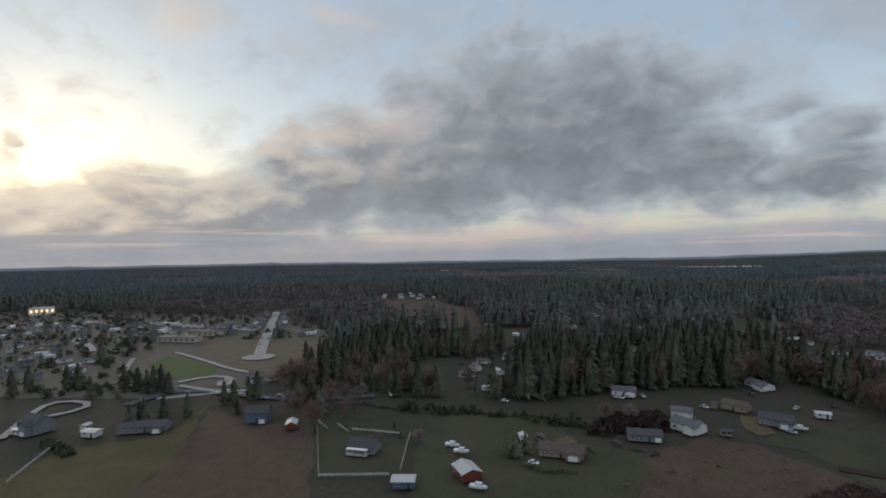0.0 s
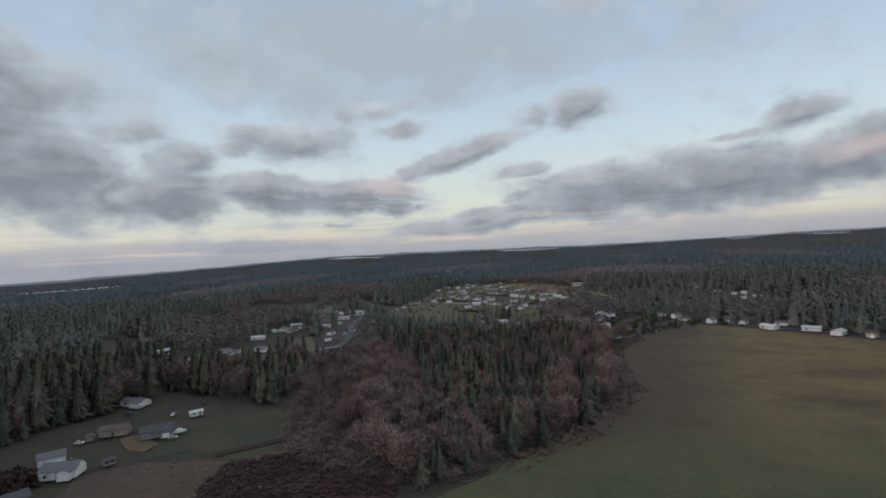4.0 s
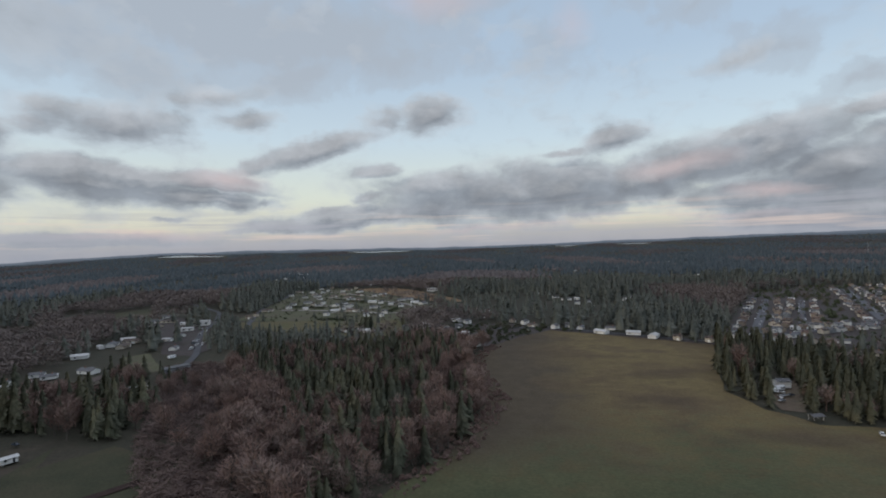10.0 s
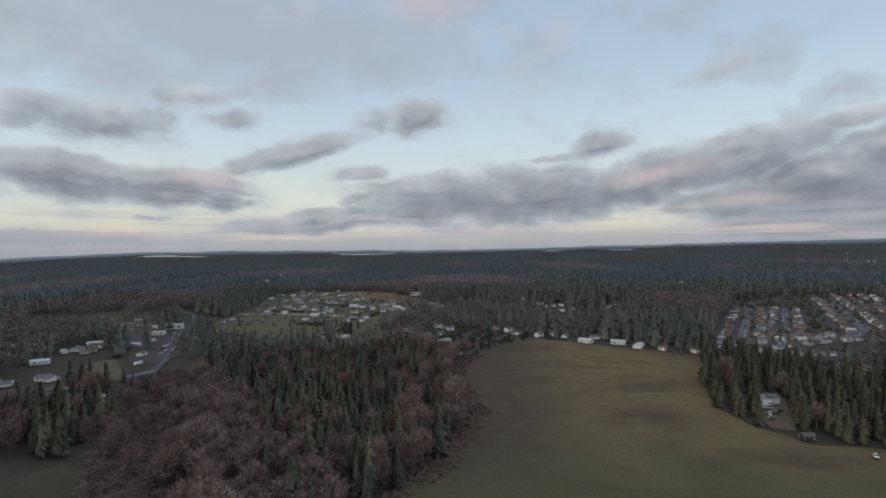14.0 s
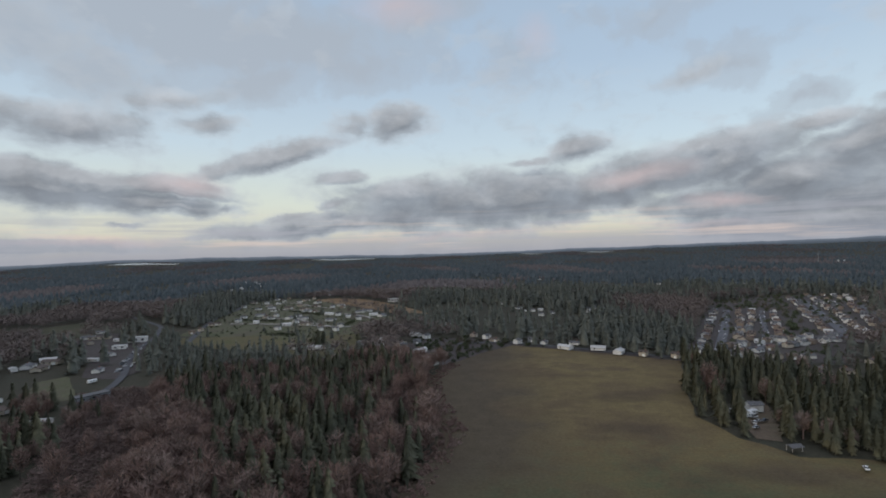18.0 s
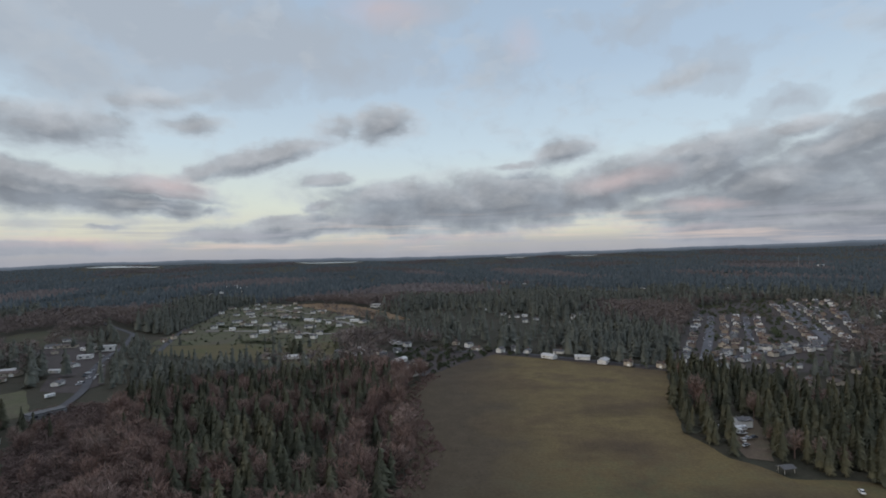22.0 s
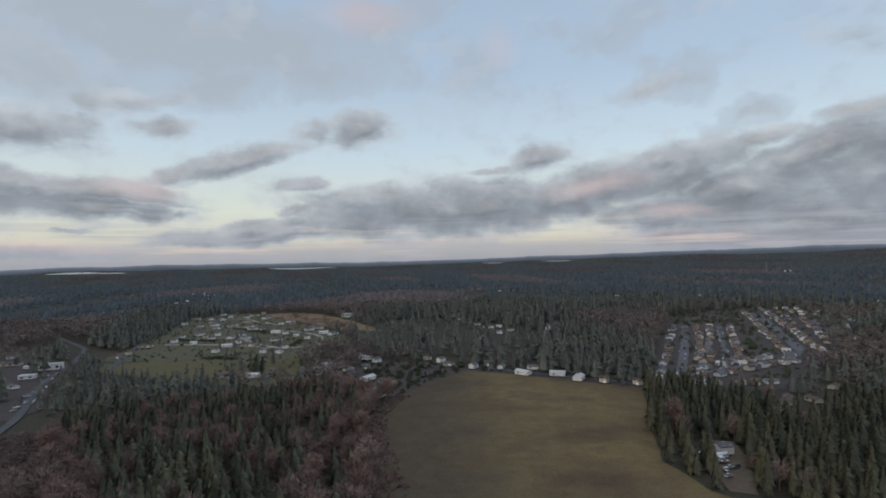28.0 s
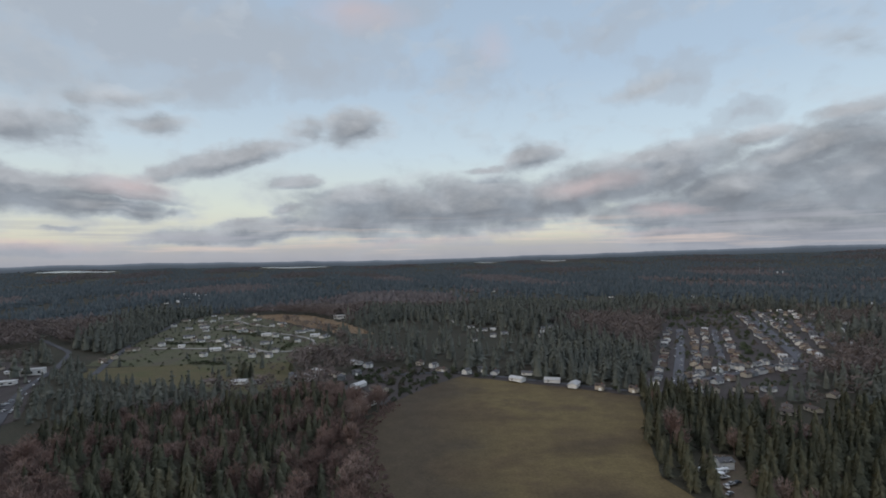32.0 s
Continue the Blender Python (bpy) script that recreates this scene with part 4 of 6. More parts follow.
HOUSE_SPOTS = [(h[1], h[2]) for h in HOMES] + NEAR_HOMES

# ---- trees ----
def conifer_shape(rng, layers, per, wide=0.22, jag=1.0):
    """A unit conifer: height 1, crown half width about 0.16. Trunk and crown as arrays."""
    cv, ct = [], []
    n = 6
    base = 0.10
    for k in range(n):
        a = 2 * math.pi * k / n
        cv.append((0.09 * math.cos(a), 0.09 * math.sin(a), base + 0.02))
    cv.append((0, 0, 1.0))
    ct += [(k, (k + 1) % n, n) for k in range(n)]
    lean = (rng.gauss(0, 0.015), rng.gauss(0, 0.015))
    shape = 0.5 + 0.4 * rng.random()
    for i in range(layers):
        u = (i + rng.random() * 0.7) / layers
        h = base + (1 - base) * u * 0.97
        r = 0.17 * (1 - u) ** shape * (0.55 + 0.7 * rng.random()) + 0.012
        if u < 0.2:
            r *= 0.6 + 0.4 * rng.random()
        off = rng.random() * 6.28
        for k in range(per):
            a = off + 2 * math.pi * (k + 0.5 * rng.random() * jag) / per
            rr = r * (0.5 + 0.8 * rng.random() * jag)
            w = rr * wide + 0.005
            c, s = math.cos(a), math.sin(a)
            b = len(cv)
            drop = 0.015 + rr * (0.15 + 0.45 * rng.random())
            h += rng.gauss(0, 0.008)
            lift = 0.03 + 0.02 * rng.random()
            cv += [(c * rr * 0.15 - s * w, s * rr * 0.15 + c * w, h + lift), (c * rr * 0.25 + s * w, s * rr * 0.25 - c * w, h - drop * 0.3), (c * rr, s * rr, h - drop)]
            ct.append((b, b + 1, b + 2))
    tv, tt = [], []
    for z, r in ((0, 0.012), (0.85, 0.004)):
        tv += [(r * math.cos(1.2566 * k), r * math.sin(1.2566 * k), z) for k in range(5)]
    for k in range(5):
        j = (k + 1) % 5
        tt += [(k, j, k + 5), (j, j + 5, k + 5)]
    cv = np.array(cv)
    cv[:, 0] += lean[0] * cv[:, 2]
    cv[:, 1] += lean[1] * cv[:, 2]
    return cv, np.array(ct), np.array(tv), np.array(tt)


def stick(tv, tt, a, b, ra, rb):
    """A three-sided tapering limb."""
    d = (b - a).normalized()
    s = d.orthogonal().normalized()
    t = d.cross(s)
    k0 = len(tv)
    for p, r in ((a, ra), (b, rb)):
        for k in range(3):
            q = p + (s * math.cos(2.0944 * k) + t * math.sin(2.0944 * k)) * r
            tv.append(tuple(q))
    for k in range(3):
        j = (k + 1) % 3
        tt.extend([(k0 + k, k0 + j, k0 + k + 3), (k0 + j, k0 + j + 3, k0 + k + 3)])


def bare_shape(rng, limbs, twigs, width):
    """A unit leafless tree: height 1, crown half width about 0.26. Limbs and twigs as arrays."""
    tv, tt, cv, ct = [], [], [], []
    stick(tv, tt, Vector((0, 0, 0)), Vector((0.01, 0, 0.45)), 0.018, 0.011)
    stick(tv, tt, Vector((0.01, 0, 0.45)), Vector((0.0, 0.02, 0.9)), 0.011, 0.003)
    ends = []
    for k in range(limbs):
        a, z = rng.random() * 6.28, 0.22 + 0.45 * rng.random()
        r = 0.08 + 0.12 * rng.random()
        p = Vector((r * math.cos(a), r * math.sin(a), min(0.95, z + 0.22 + 0.14 * rng.random())))
        stick(tv, tt, Vector((0, 0, z)), p, 0.008, 0.003)
        ends.append((Vector((0, 0, z)), p))
    for k in range(twigs):
        # a point of the egg-shaped crown, most of them towards its skin
        a, v, q = rng.random() * 6.28, 2 * rng.random() - 1, rng.random() ** 0.45
        w = math.sqrt(1 - v * v)
        p = Vector((0.19 * q * w * math.cos(a), 0.19 * q * w * math.sin(a), 0.58 + 0.36 * q * v))
        d = Vector((rng.gauss(0, 0.6) + p.x * 3, rng.gauss(0, 0.6) + p.y * 3, rng.gauss(1.1, 0.5))).normalized()
        side = d.cross(Vector((rng.gauss(0, 1), rng.gauss(0, 1), rng.gauss(0, 1)))).normalized()
        ln = 0.07 + 0.11 * rng.random()
        n = len(cv)
        cv += [tuple(p + side * width), tuple(p - side * width), tuple(p + d * ln)]
        ct.append((n, n + 1, n + 2))
    return np.array(cv), np.array(ct), np.array(tv), np.array(tt)


def clump_shape(rng, n, blunt=0.0):
    """A far tree: an uneven crown of two tiers, height 1, half width about 0.16; blunt ones are rounded above."""
    cv, ct = [], []
    for low, high, r in ((0.0, 0.62 + 0.2 * blunt, 0.19), (0.34, 1.0, 0.12 + 0.06 * blunt)):
        b = len(cv)
        turn = rng.random() * 6.28
        for k in range(n):
            a = turn + 6.2832 * (k + 0.5 * rng.random()) / n
            q = r * (0.65 + 0.6 * rng.random())
            cv.append((q * math.cos(a), q * math.sin(a), low + 0.10 * rng.random() + 0.25 * blunt * rng.random()))
        cv.append((rng.gauss(0, 0.03), rng.gauss(0, 0.03), high))
        ct += [(b + k, b + (k + 1) % n, b + n) for k in range(n)]
    return np.array(cv), np.array(ct), np.zeros((0, 3)), np.zeros((0, 3), int)


def joined(shapes, which, place, height, fat, turn, both=True):
    """Many trees as one pair of arrays."""
    vs, ts, base = [], [], 0
    for s, (cv, ct, tv, tt) in enumerate(shapes):
        sel = np.where(which == s)[0]
        if not len(sel):
            continue
        v = np.concatenate([cv, tv]) if both else cv
        t = np.concatenate([ct, tt + len(cv)]) if both else ct
        c, q = np.cos(turn[sel])[:, None], np.sin(turn[sel])[:, None]
        x = (v[None, :, 0] * c - v[None, :, 1] * q) * (height[sel] * fat[sel])[:, None] + place[sel, 0][:, None]
        y = (v[None, :, 0] * q + v[None, :, 1] * c) * (height[sel] * fat[sel])[:, None] + place[sel, 1][:, None]
        z = v[None, :, 2] * height[sel][:, None] + place[sel, 2][:, None]
        vs.append(np.stack([x, y, z], -1).reshape(-1, 3))
        ts.append((t[None] + (np.arange(len(sel)) * len(v))[:, None, None] + base).reshape(-1, 3))
        base += len(sel) * len(v)
    return np.concatenate(vs), np.concatenate(ts)


RNG = random.Random(7)
NEAR_CON = [conifer_shape(RNG, 21, 13, 0.16) for _ in range(8)]
MID_CON = [conifer_shape(RNG, 8, 7, 0.36) for _ in range(8)]
FAR_CON = [clump_shape(RNG, 5) for _ in range(6)]
NEAR_BARE = [bare_shape(RNG, 12, 380, 0.0085) for _ in range(5)]
MID_BARE = [bare_shape(RNG, 3, 60, 0.022) for _ in range(4)]
FAR_BARE = [clump_shape(RNG, 7, 0.55) for _ in range(6)]
NR = np.random.RandomState(11)


def field_noise(x, y, scale, seed):
    """Smooth broad variation over the plan, about -1 to 1."""
    r = np.random.RandomState(seed)
    out = np.zeros_like(x)
    for k in range(7):
        a, f, p = r.rand() * 6.28, scale * (0.6 + 1.6 * r.rand()), r.rand() * 6.28
        out += np.sin((x * math.cos(a) + y * math.sin(a)) * f + p)
    return out / 3.0


def scatter(r0, r1, step, az0=-155, az1=68):
    n = int(r1 / step) + 1
    gx, gy = np.meshgrid(np.arange(-n, n + 1), np.arange(-n, n + 1))
    x = (gx + NR.rand(*gx.shape) * 0.95).ravel() * step
    y = (gy + NR.rand(*gy.shape) * 0.95).ravel() * step
    r, a = np.hypot(x, y), np.degrees(np.arctan2(x, y))
    ok = (r >= r0) & (r < r1) & (a > az0) & (a < az1)
    return x[ok], y[ok]


ROAD_LINES = [[(-240, -150), (-273, -142), (-265, -126), (-253, -98), (-244, -73), (-250, -35)], [(-238, 272), (-244, 303), (-262, 343), (-302, 401), (-326, 445), (-348, 500), (-400, 590), (-520, 700)],
              [(-357, -130), (-426, -150), (-493, -169), (-575, -192), (-633, -208)], [(143, 389), (172, 450), (213, 535), (272, 665)], [(270, 440), (326, 562), (388, 697), (432, 795)], [(151, 407), (196, 429), (288, 480)]]


# open ground round the winding track and the sports field
FIELD_VIEW = [(-262, -150), (-285, -172), (-330, -215), (-400, -225), (-430, -205), (-300, -90), (-250, -80)]


def in_lots(x, y):
    hit = np.zeros(x.shape, bool)
    for poly in (SUBURB_W, SUBURB_E, SUBURB_N, FIELD_ROW):
        hit |= inside(poly, x, y)
    return hit


def free_of(x, y):
    ok = np.ones(x.shape, bool)
    for poly in CLEARINGS:
        ok &= ~inside(poly, x, y)
    for line in ROAD_LINES:
        for (x0, y0), (x1, y1) in zip(line, line[1:]):
            dx, dy = x1 - x0, y1 - y0
            u = np.clip(((x - x0) * dx + (y - y0) * dy) / (dx * dx + dy * dy), 0, 1)
            ok &= np.hypot(x - x0 - u * dx, y - y0 - u * dy) > (24 if y1 < -130 and x1 < -400 else 8)
    ok |= inside(LOTS_NW, x, y) & (NR.rand(*x.shape) < 0.06)
    ok |= in_lots(x, y) & (NR.rand(*x.shape) < np.where(x < -240, np.where(y < 0, 0.2, 0.05), 0.12)) & ~inside(SPORTS, x, y) & ~inside(DIRT_W, x, y) & ~inside(FIELD_VIEW, x, y)
    for hx, hy in HOUSE_SPOTS:
        ok &= (x - hx) ** 2 + (y - hy) ** 2 > 75
    # gardens and paddocks south of the lone homes
    for k, hx, hy, turn, group in HOMES:
        if group.startswith("scattered"):
            d = math.hypot(hx, hy)
            ux, uy = hx / d, hy / d
            along, across = (x - hx) * ux + (y - hy) * uy, (x - hx) * uy - (y - hy) * ux
            ok &= ~((along < 10) & (along > -np.where((x < -250) & (y < 260), min(85, 0.15 * d), min(46, 0.085 * d))) & (np.abs(across) < 8 - 0.03 * along))
    ok &= ~((x > -165) & (y < 105))
    ok &= ~((x > -246) & (y < -92) & (y > -300))
    for az, r, w, d in LAKES:
        a = radians(az)
        along, across = (x * math.sin(a) + y * math.cos(a)) * UNIT - r, (x * math.cos(a) - y * math.sin(a)) * UNIT
        ok &= ~((np.abs(across) < w * 1.1) & (along > -d - (260 if r > 4000 else 480)) & (along < d))
    return ok


def plant(r0, r1, step, con, bare, tag, near=False):
    x, y = scatter(r0, r1, step)
    ok = free_of(x, y)
    # thin the woods in the gardens of the south-west, open glades further off
    glade = field_noise(x, y, 0.011, 3)
    northwest = inside(NORTHWEST, x, y)
    dense = inside(DENSE[0], x, y) | inside(DENSE[1], x, y) | northwest
    ok &= (glade > -0.55) | (NR.rand(len(x)) < 0.18) | dense
    ok &= ~dense | (field_noise(x, y, 0.035, 41) > -0.35)
    sw = (x < -60) & (y < -25) & (np.hypot(x, y) < 420)
    ok &= ~sw | (field_noise(x, y, 0.03, 5) > 0.1)
    x, y = x[ok], y[ok]
    mixv = field_noise(x, y, 0.010, 9) + 0.55 * (NR.rand(len(x)) - 0.5)
    is_bare = mixv > (0.16 if r1 < 1300 else 0.34)
    in_b, in_c = inside(BARE_WOOD, x, y), inside(CONIFER_WOOD, x, y)
    u = NR.rand(len(x))
    # thinner stand among the conifers right of the big field
    keep = ~((x > 60) & (y < 420) & (np.hypot(x, y) < 480)) | (field_noise(x, y, 0.05, 15) > -0.9)
    keep &= ~(in_b | in_c) | (u < 0.9)
    x, y, mixv, is_bare, in_b, in_c, u = (q[keep] for q in (x, y, mixv, is_bare, in_b, in_c, u))
    is_bare = np.where(in_b, u < 0.86, np.where(in_c, u < 0.14 + 0.30 * np.clip(field_noise(x, y, 0.06, 71), 0, 1), is_bare))
    is_bare = np.where((x > 95) & (y < 400) & (np.hypot(x, y) < 480), u < 0.05, is_bare)
    is_bare = np.where(inside(DENSE[0], x, y), u < 0.4, np.where(inside(DENSE[1], x, y), u < 0.15, is_bare))
    is_bare = np.where(inside(NORTHWEST, x, y), mixv > 0.3, is_bare)
    edge = in_c & (x > -64 - 0.05 * (y - 200)) & (u < 0.6)
    is_bare |= edge
    home = is_bare & ~(in_b | in_c) & (x > -245) & (y > -40) & (y < 175)
    x, y, mixv, is_bare, in_b, in_c, u = (q[~home] for q in (x, y, mixv, is_bare, in_b, in_c, u))
    place = np.stack([x * UNIT, y * UNIT, hill(x * UNIT, y * UNIT)], -1)
    k = len(x)
    height = np.where(is_bare, 9 + 7 * NR.rand(k), 10 + 14 * NR.rand(k) ** 1.2)
    height = np.where(in_c & ~is_bare, 8.5 + 7.5 * NR.rand(k), height)
    height = np.where(in_b | (in_c & is_bare), np.where(in_c, 8.5, 9.5) + 5 * NR.rand(k), height)
    tall = (x < -240) & (y > -40) & (y < 330) & ~is_bare
    height = np.where(tall, 9 + 17 * NR.rand(k), height)
    height = np.where((x > 60) & (y < 430) & ~is_bare, 10 + 10 * NR.rand(k) + 3 * field_noise(x, y, 0.04, 61), height)
    height = np.where((x < -205) & (x > -300) & (y > 220) & (y < 470), height * 0.75, height)
    height = np.where((x < -190) & (x > -350) & (y > 400) & (y < 540), height * 0.68, height)
    lots = in_lots(x, y)
    height = np.where(lots, height * np.where(y < 0, 0.62, 0.5), height)
    height *= np.where(np.hypot(x, y) < 1300, 1 + 0.2 * np.clip(field_noise(x, y, 0.028, 51), -1.6, 1.6), 1.0)
    far = np.hypot(x, y) > 2300
    height = np.where(far, 8 + 4 * NR.rand(k), height)
    fat = (0.85 + 0.4 * NR.rand(k)) * (1.15 if r1 < 600 else 1.65 if r1 < 1300 else 1.9 if r1 < 2600 else 3.4)
    fat = np.where(in_c & ~is_bare, fat * 1.2, fat)
    fat = np.where(is_bare & (in_b | in_c), fat * 1.25, fat)
    fat = np.where(is_bare & ~(in_b | in_c), fat * 1.2, fat)
    if r1 > 1300:
        height *= 0.85
    turn = NR.rand(k) * 6.28
    return place, height * UNIT, fat, turn, is_bare


def forest(r0, r1, step, con, bare, tag, near=None):
    place, height, fat, turn, is_bare = plant(r0, r1, step, con, bare, tag)
    # farther rings take the copies that carry distance haze in their colour
    for flag, shapes, mat, name, label in ((False, con, M_CONIFER if r1 < 600 else M_CONIFER_MID_HAZE if r1 < 1300 else M_CONIFER_FAR_HAZE, "conifer_forest", "dark green conifer forest " + tag),
                                           (True, bare, M_TWIG if r1 < 600 else M_TWIG_MID if r1 < 1300 else M_TWIG_FAR_HAZE, "leafless_woods", "brown leafless winter woods " + tag)):
        sel = np.where(is_bare == flag)[0]
        rest = sel
        if near is not None:
            d = np.hypot(place[sel, 0] - near[0], place[sel, 1] - near[1])
            order = sel[np.argsort(d)]
            ones, rest = order[:near[2]], order[near[2]:]
            meshes = [(mesh_arrays("crown", s[0], s[1], mat), mesh_arrays("trunk", s[2], s[3], M_BARK)) for s in shapes]
            kind = "leafless_tree" if flag else "conifer"
            words = "bare brown deciduous tree at the edge of the wood" if flag else "dark green conifer standing in the wood"
            for n, i in enumerate(ones):
                crown, trunk = meshes[n % len(meshes)]
                ob = new(kind)
                tagged(ob, words, "tree", "trees of the wood beside the field")
                part_of("crown", crown, ob)
                part_of("trunk", trunk, ob)
                h = height[i]
                ob.matrix_world = Matrix.LocRotScale(Vector(place[i]), Euler((0, 0, turn[i])), (h * fat[i], h * fat[i], h))
        if len(rest):
            which = NR.randint(0, len(shapes), len(place))
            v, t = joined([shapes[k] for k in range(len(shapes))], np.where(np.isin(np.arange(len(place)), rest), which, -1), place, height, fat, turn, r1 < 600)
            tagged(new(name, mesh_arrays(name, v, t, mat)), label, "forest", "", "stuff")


forest(0, 400, 5.9, NEAR_CON, NEAR_BARE, "round the fields", (-91, 247, 300))
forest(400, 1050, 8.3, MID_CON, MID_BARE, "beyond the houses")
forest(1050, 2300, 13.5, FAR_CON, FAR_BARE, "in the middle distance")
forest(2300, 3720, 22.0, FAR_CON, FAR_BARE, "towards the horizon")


# ---- scrub and hedges ----
def bush_shape(rng, n, thick=0.09):
    """A low clump of upright twigs and leaf blades, about 1 across and 1 high."""
    v, f = [], []
    for _ in range(n):
        a, q, z = rng.random() * 6.28, rng.random() ** 0.5 * 0.5, rng.random()
        q *= math.sqrt(max(0.05, 1 - z * z))
        p = Vector((q * math.cos(a), q * math.sin(a), z * 0.8))
        d = Vector((rng.gauss(0, 1) + p.x, rng.gauss(0, 1) + p.y, rng.gauss(0.6, 0.8))).normalized() * 0.32
        s = d.cross(Vector((rng.gauss(0, 1), rng.gauss(0, 1), rng.gauss(0, 1)))).normalized() * thick
        k = len(v)
        v += [tuple(p - s), tuple(p + s), tuple(p + d)]
        f.append((k, k + 1, k + 2))
    return np.array(v), np.array(f), np.zeros((0, 3)), np.zeros((0, 3), int)


BUSHES = [bush_shape(RNG, 80) for _ in range(4)]
LOW_BUSHES = [bush_shape(RNG, 30) for _ in range(4)]
TWIG_BUSHES = [bush_shape(RNG, 60, 0.028) for _ in range(4)]


def scrub(poly, step, low, high, mat, name, label, share=1.0, shapes=None, spread=1.0):
    xs, ys = [p[0] for p in poly], [p[1] for p in poly]
    gx, gy = np.meshgrid(np.arange(min(xs), max(xs), step), np.arange(min(ys), max(ys), step))
    x, y = (gx + NR.rand(*gx.shape) * step).ravel(), (gy + NR.rand(*gy.shape) * step).ravel()
    ok = inside(poly, x, y) & (NR.rand(len(x)) < share)
    for clear in (SPORTS, DIRT_W, FIELD_VIEW):
        ok &= ~inside(clear, x, y)
    for hx, hy in HOUSE_SPOTS:
        ok &= (x - hx) ** 2 + (y - hy) ** 2 > 90
    x, y = x[ok], y[ok]
    k = len(x)
    h = low + (high - low) * NR.rand(k)
    v, f = joined(shapes or BUSHES, NR.randint(0, 4, k), np.stack([x, y, 0 * x], -1) * UNIT, h * UNIT, (1.0 + 0.8 * NR.rand(k)) * spread, NR.rand(k) * 6.28, False)
    tagged(new(name, mesh_arrays(name, v, f, mat)), label, "scrub", "", "stuff")


scrub(MIRE, 1.1, 0.3, 1.3, M_TWIG_RED, "scrub_growth", "dark red brown wet scrub bushes", 0.95, LOW_BUSHES, 2.2)
scrub(BARE_WOOD, 2.6, 1.5, 4.5, M_TWIG_DULL, "undergrowth", "reddish brown leafless undergrowth between the trunks", 0.8, TWIG_BUSHES, 1.3)
scrub(CONIFER_WOOD, 3.4, 1.2, 4.0, M_TWIG_DULL, "undergrowth", "brown undergrowth below the young conifers", 0.6, TWIG_BUSHES, 1.3)
scrub(BROWN_W, 5, 0.4, 1.2, M_TWIG, "rough_tussocks", "dead brown grass tussocks", 0.4)
scrub([(-196, 52), (-206, 62), (-216, 84), (-206, 92), (-192, 82), (-184, 62)], 3.2, 2.5, 5.0, M_TWIG_RED, "red_thicket", "reddish brown bare thicket beside the house", 0.8)
scrub([(-64, 140), (-50, 185), (-42, 240), (-54, 284), (-60, 335), (-44, 379), (-36, 372), (-46, 330), (-38, 284), (-26, 240), (-34, 190), (-56, 140)], 1.7, 0.3, 1.9, M_TWIG, "field_edge_scrub", "brown scrub along the edge of the field", 0.5)
scrub(SUBURB_N, 6.5, 0.9, 2.4, M_BUSH, "garden_shrubs", "dark garden shrubs and hedges between houses", 0.26)
for a, c in (((-225, 530), (-193, 549)), ((-193, 549), (-176, 571)), ((-176, 571), (-178, 640)), ((-275, 708), (-194, 668)), ((-300, 735), (-240, 705)), ((-330, 640), (-275, 625)), ((-240, 520), (-205, 512))):
    scrub([(a[0] - 3, a[1] - 3), (a[0] + 3, a[1] + 3), (c[0] + 3, c[1] + 3), (c[0] - 3, c[1] - 3)], 2.6, 1.6, 3.2, M_BUSH, "hedge", "dark hedge between the hillside gardens", 0.9, LOW_BUSHES, 1.2)
scrub(SUBURB_E, 5.5, 1.5, 4.5, M_BUSH, "garden_trees", "dark garden trees between suburb houses", 0.25)
scrub(FIELD_ROW, 4.5, 1.2, 4.0, M_BUSH, "garden_shrubs", "dark garden shrubs along the house row", 0.45)
scrub(SUBURB_W, 6.0, 1.5, 5.0, M_BUSH, "garden_trees", "dark garden trees of the western suburb", 0.2)
scrub([(-246, -20), (-232, -15), (-222, 20), (-212, 52), (-200, 56), (-206, 40), (-216, 18), (-226, -22)], 3.0, 1.5, 4.0, M_BUSH, "hedge_growth", "dark hedge behind the lawns", 0.6)
scrub([(-196, -150), (-182, -132), (-178, -134), (-192, -153)], 1.6, 1.5, 2.5, M_BUSH, "hedge", "dark clipped hedge beside the drive", 0.9)
scrub([(-208, -46), (-199, -18), (-196, -18), (-205, -46)], 3.4, 1.8, 2.6, M_BUSH, "hedge", "row of dark shrubs behind the yard fence", 0.7)
scrub([(-191, 46), (-183, 49), (-176, 50), (-173, 50), (-180, 49), (-188, 46)], 1.6, 0.8, 1.7, M_BUSH, "hedge", "dark hedge curving behind the ranch house", 0.8, LOW_BUSHES, 1.5)
scrub([(-167, 25), (-162, 30), (-162, 40), (-159, 40), (-159, 30), (-164, 25)], 1.6, 0.8, 1.7, M_BUSH, "hedge", "low dark shrubs in front of the ranch house", 0.8, LOW_BUSHES, 1.5)
scrub([(-181, 65), (-175, 68), (-175, 72), (-172, 72), (-172, 68), (-178, 65)], 1.6, 0.8, 1.7, M_BUSH, "hedge", "dark shrubs beside the paddock", 0.8, LOW_BUSHES, 1.5)
scrub([(-237, -60), (-239, -39), (-225, -12), (-223, 10), (-220, 10), (-222, -12), (-236, -39), (-234, -60)], 1.6, 0.8, 1.7, M_BUSH, "hedge", "dark hedge between pasture and woods", 0.8, LOW_BUSHES, 1.5)
scrub(REEDS, 4.0, 0.8, 1.6, M_REEDS, "reed_growth", "tan dry reeds in the marsh", 0.4)


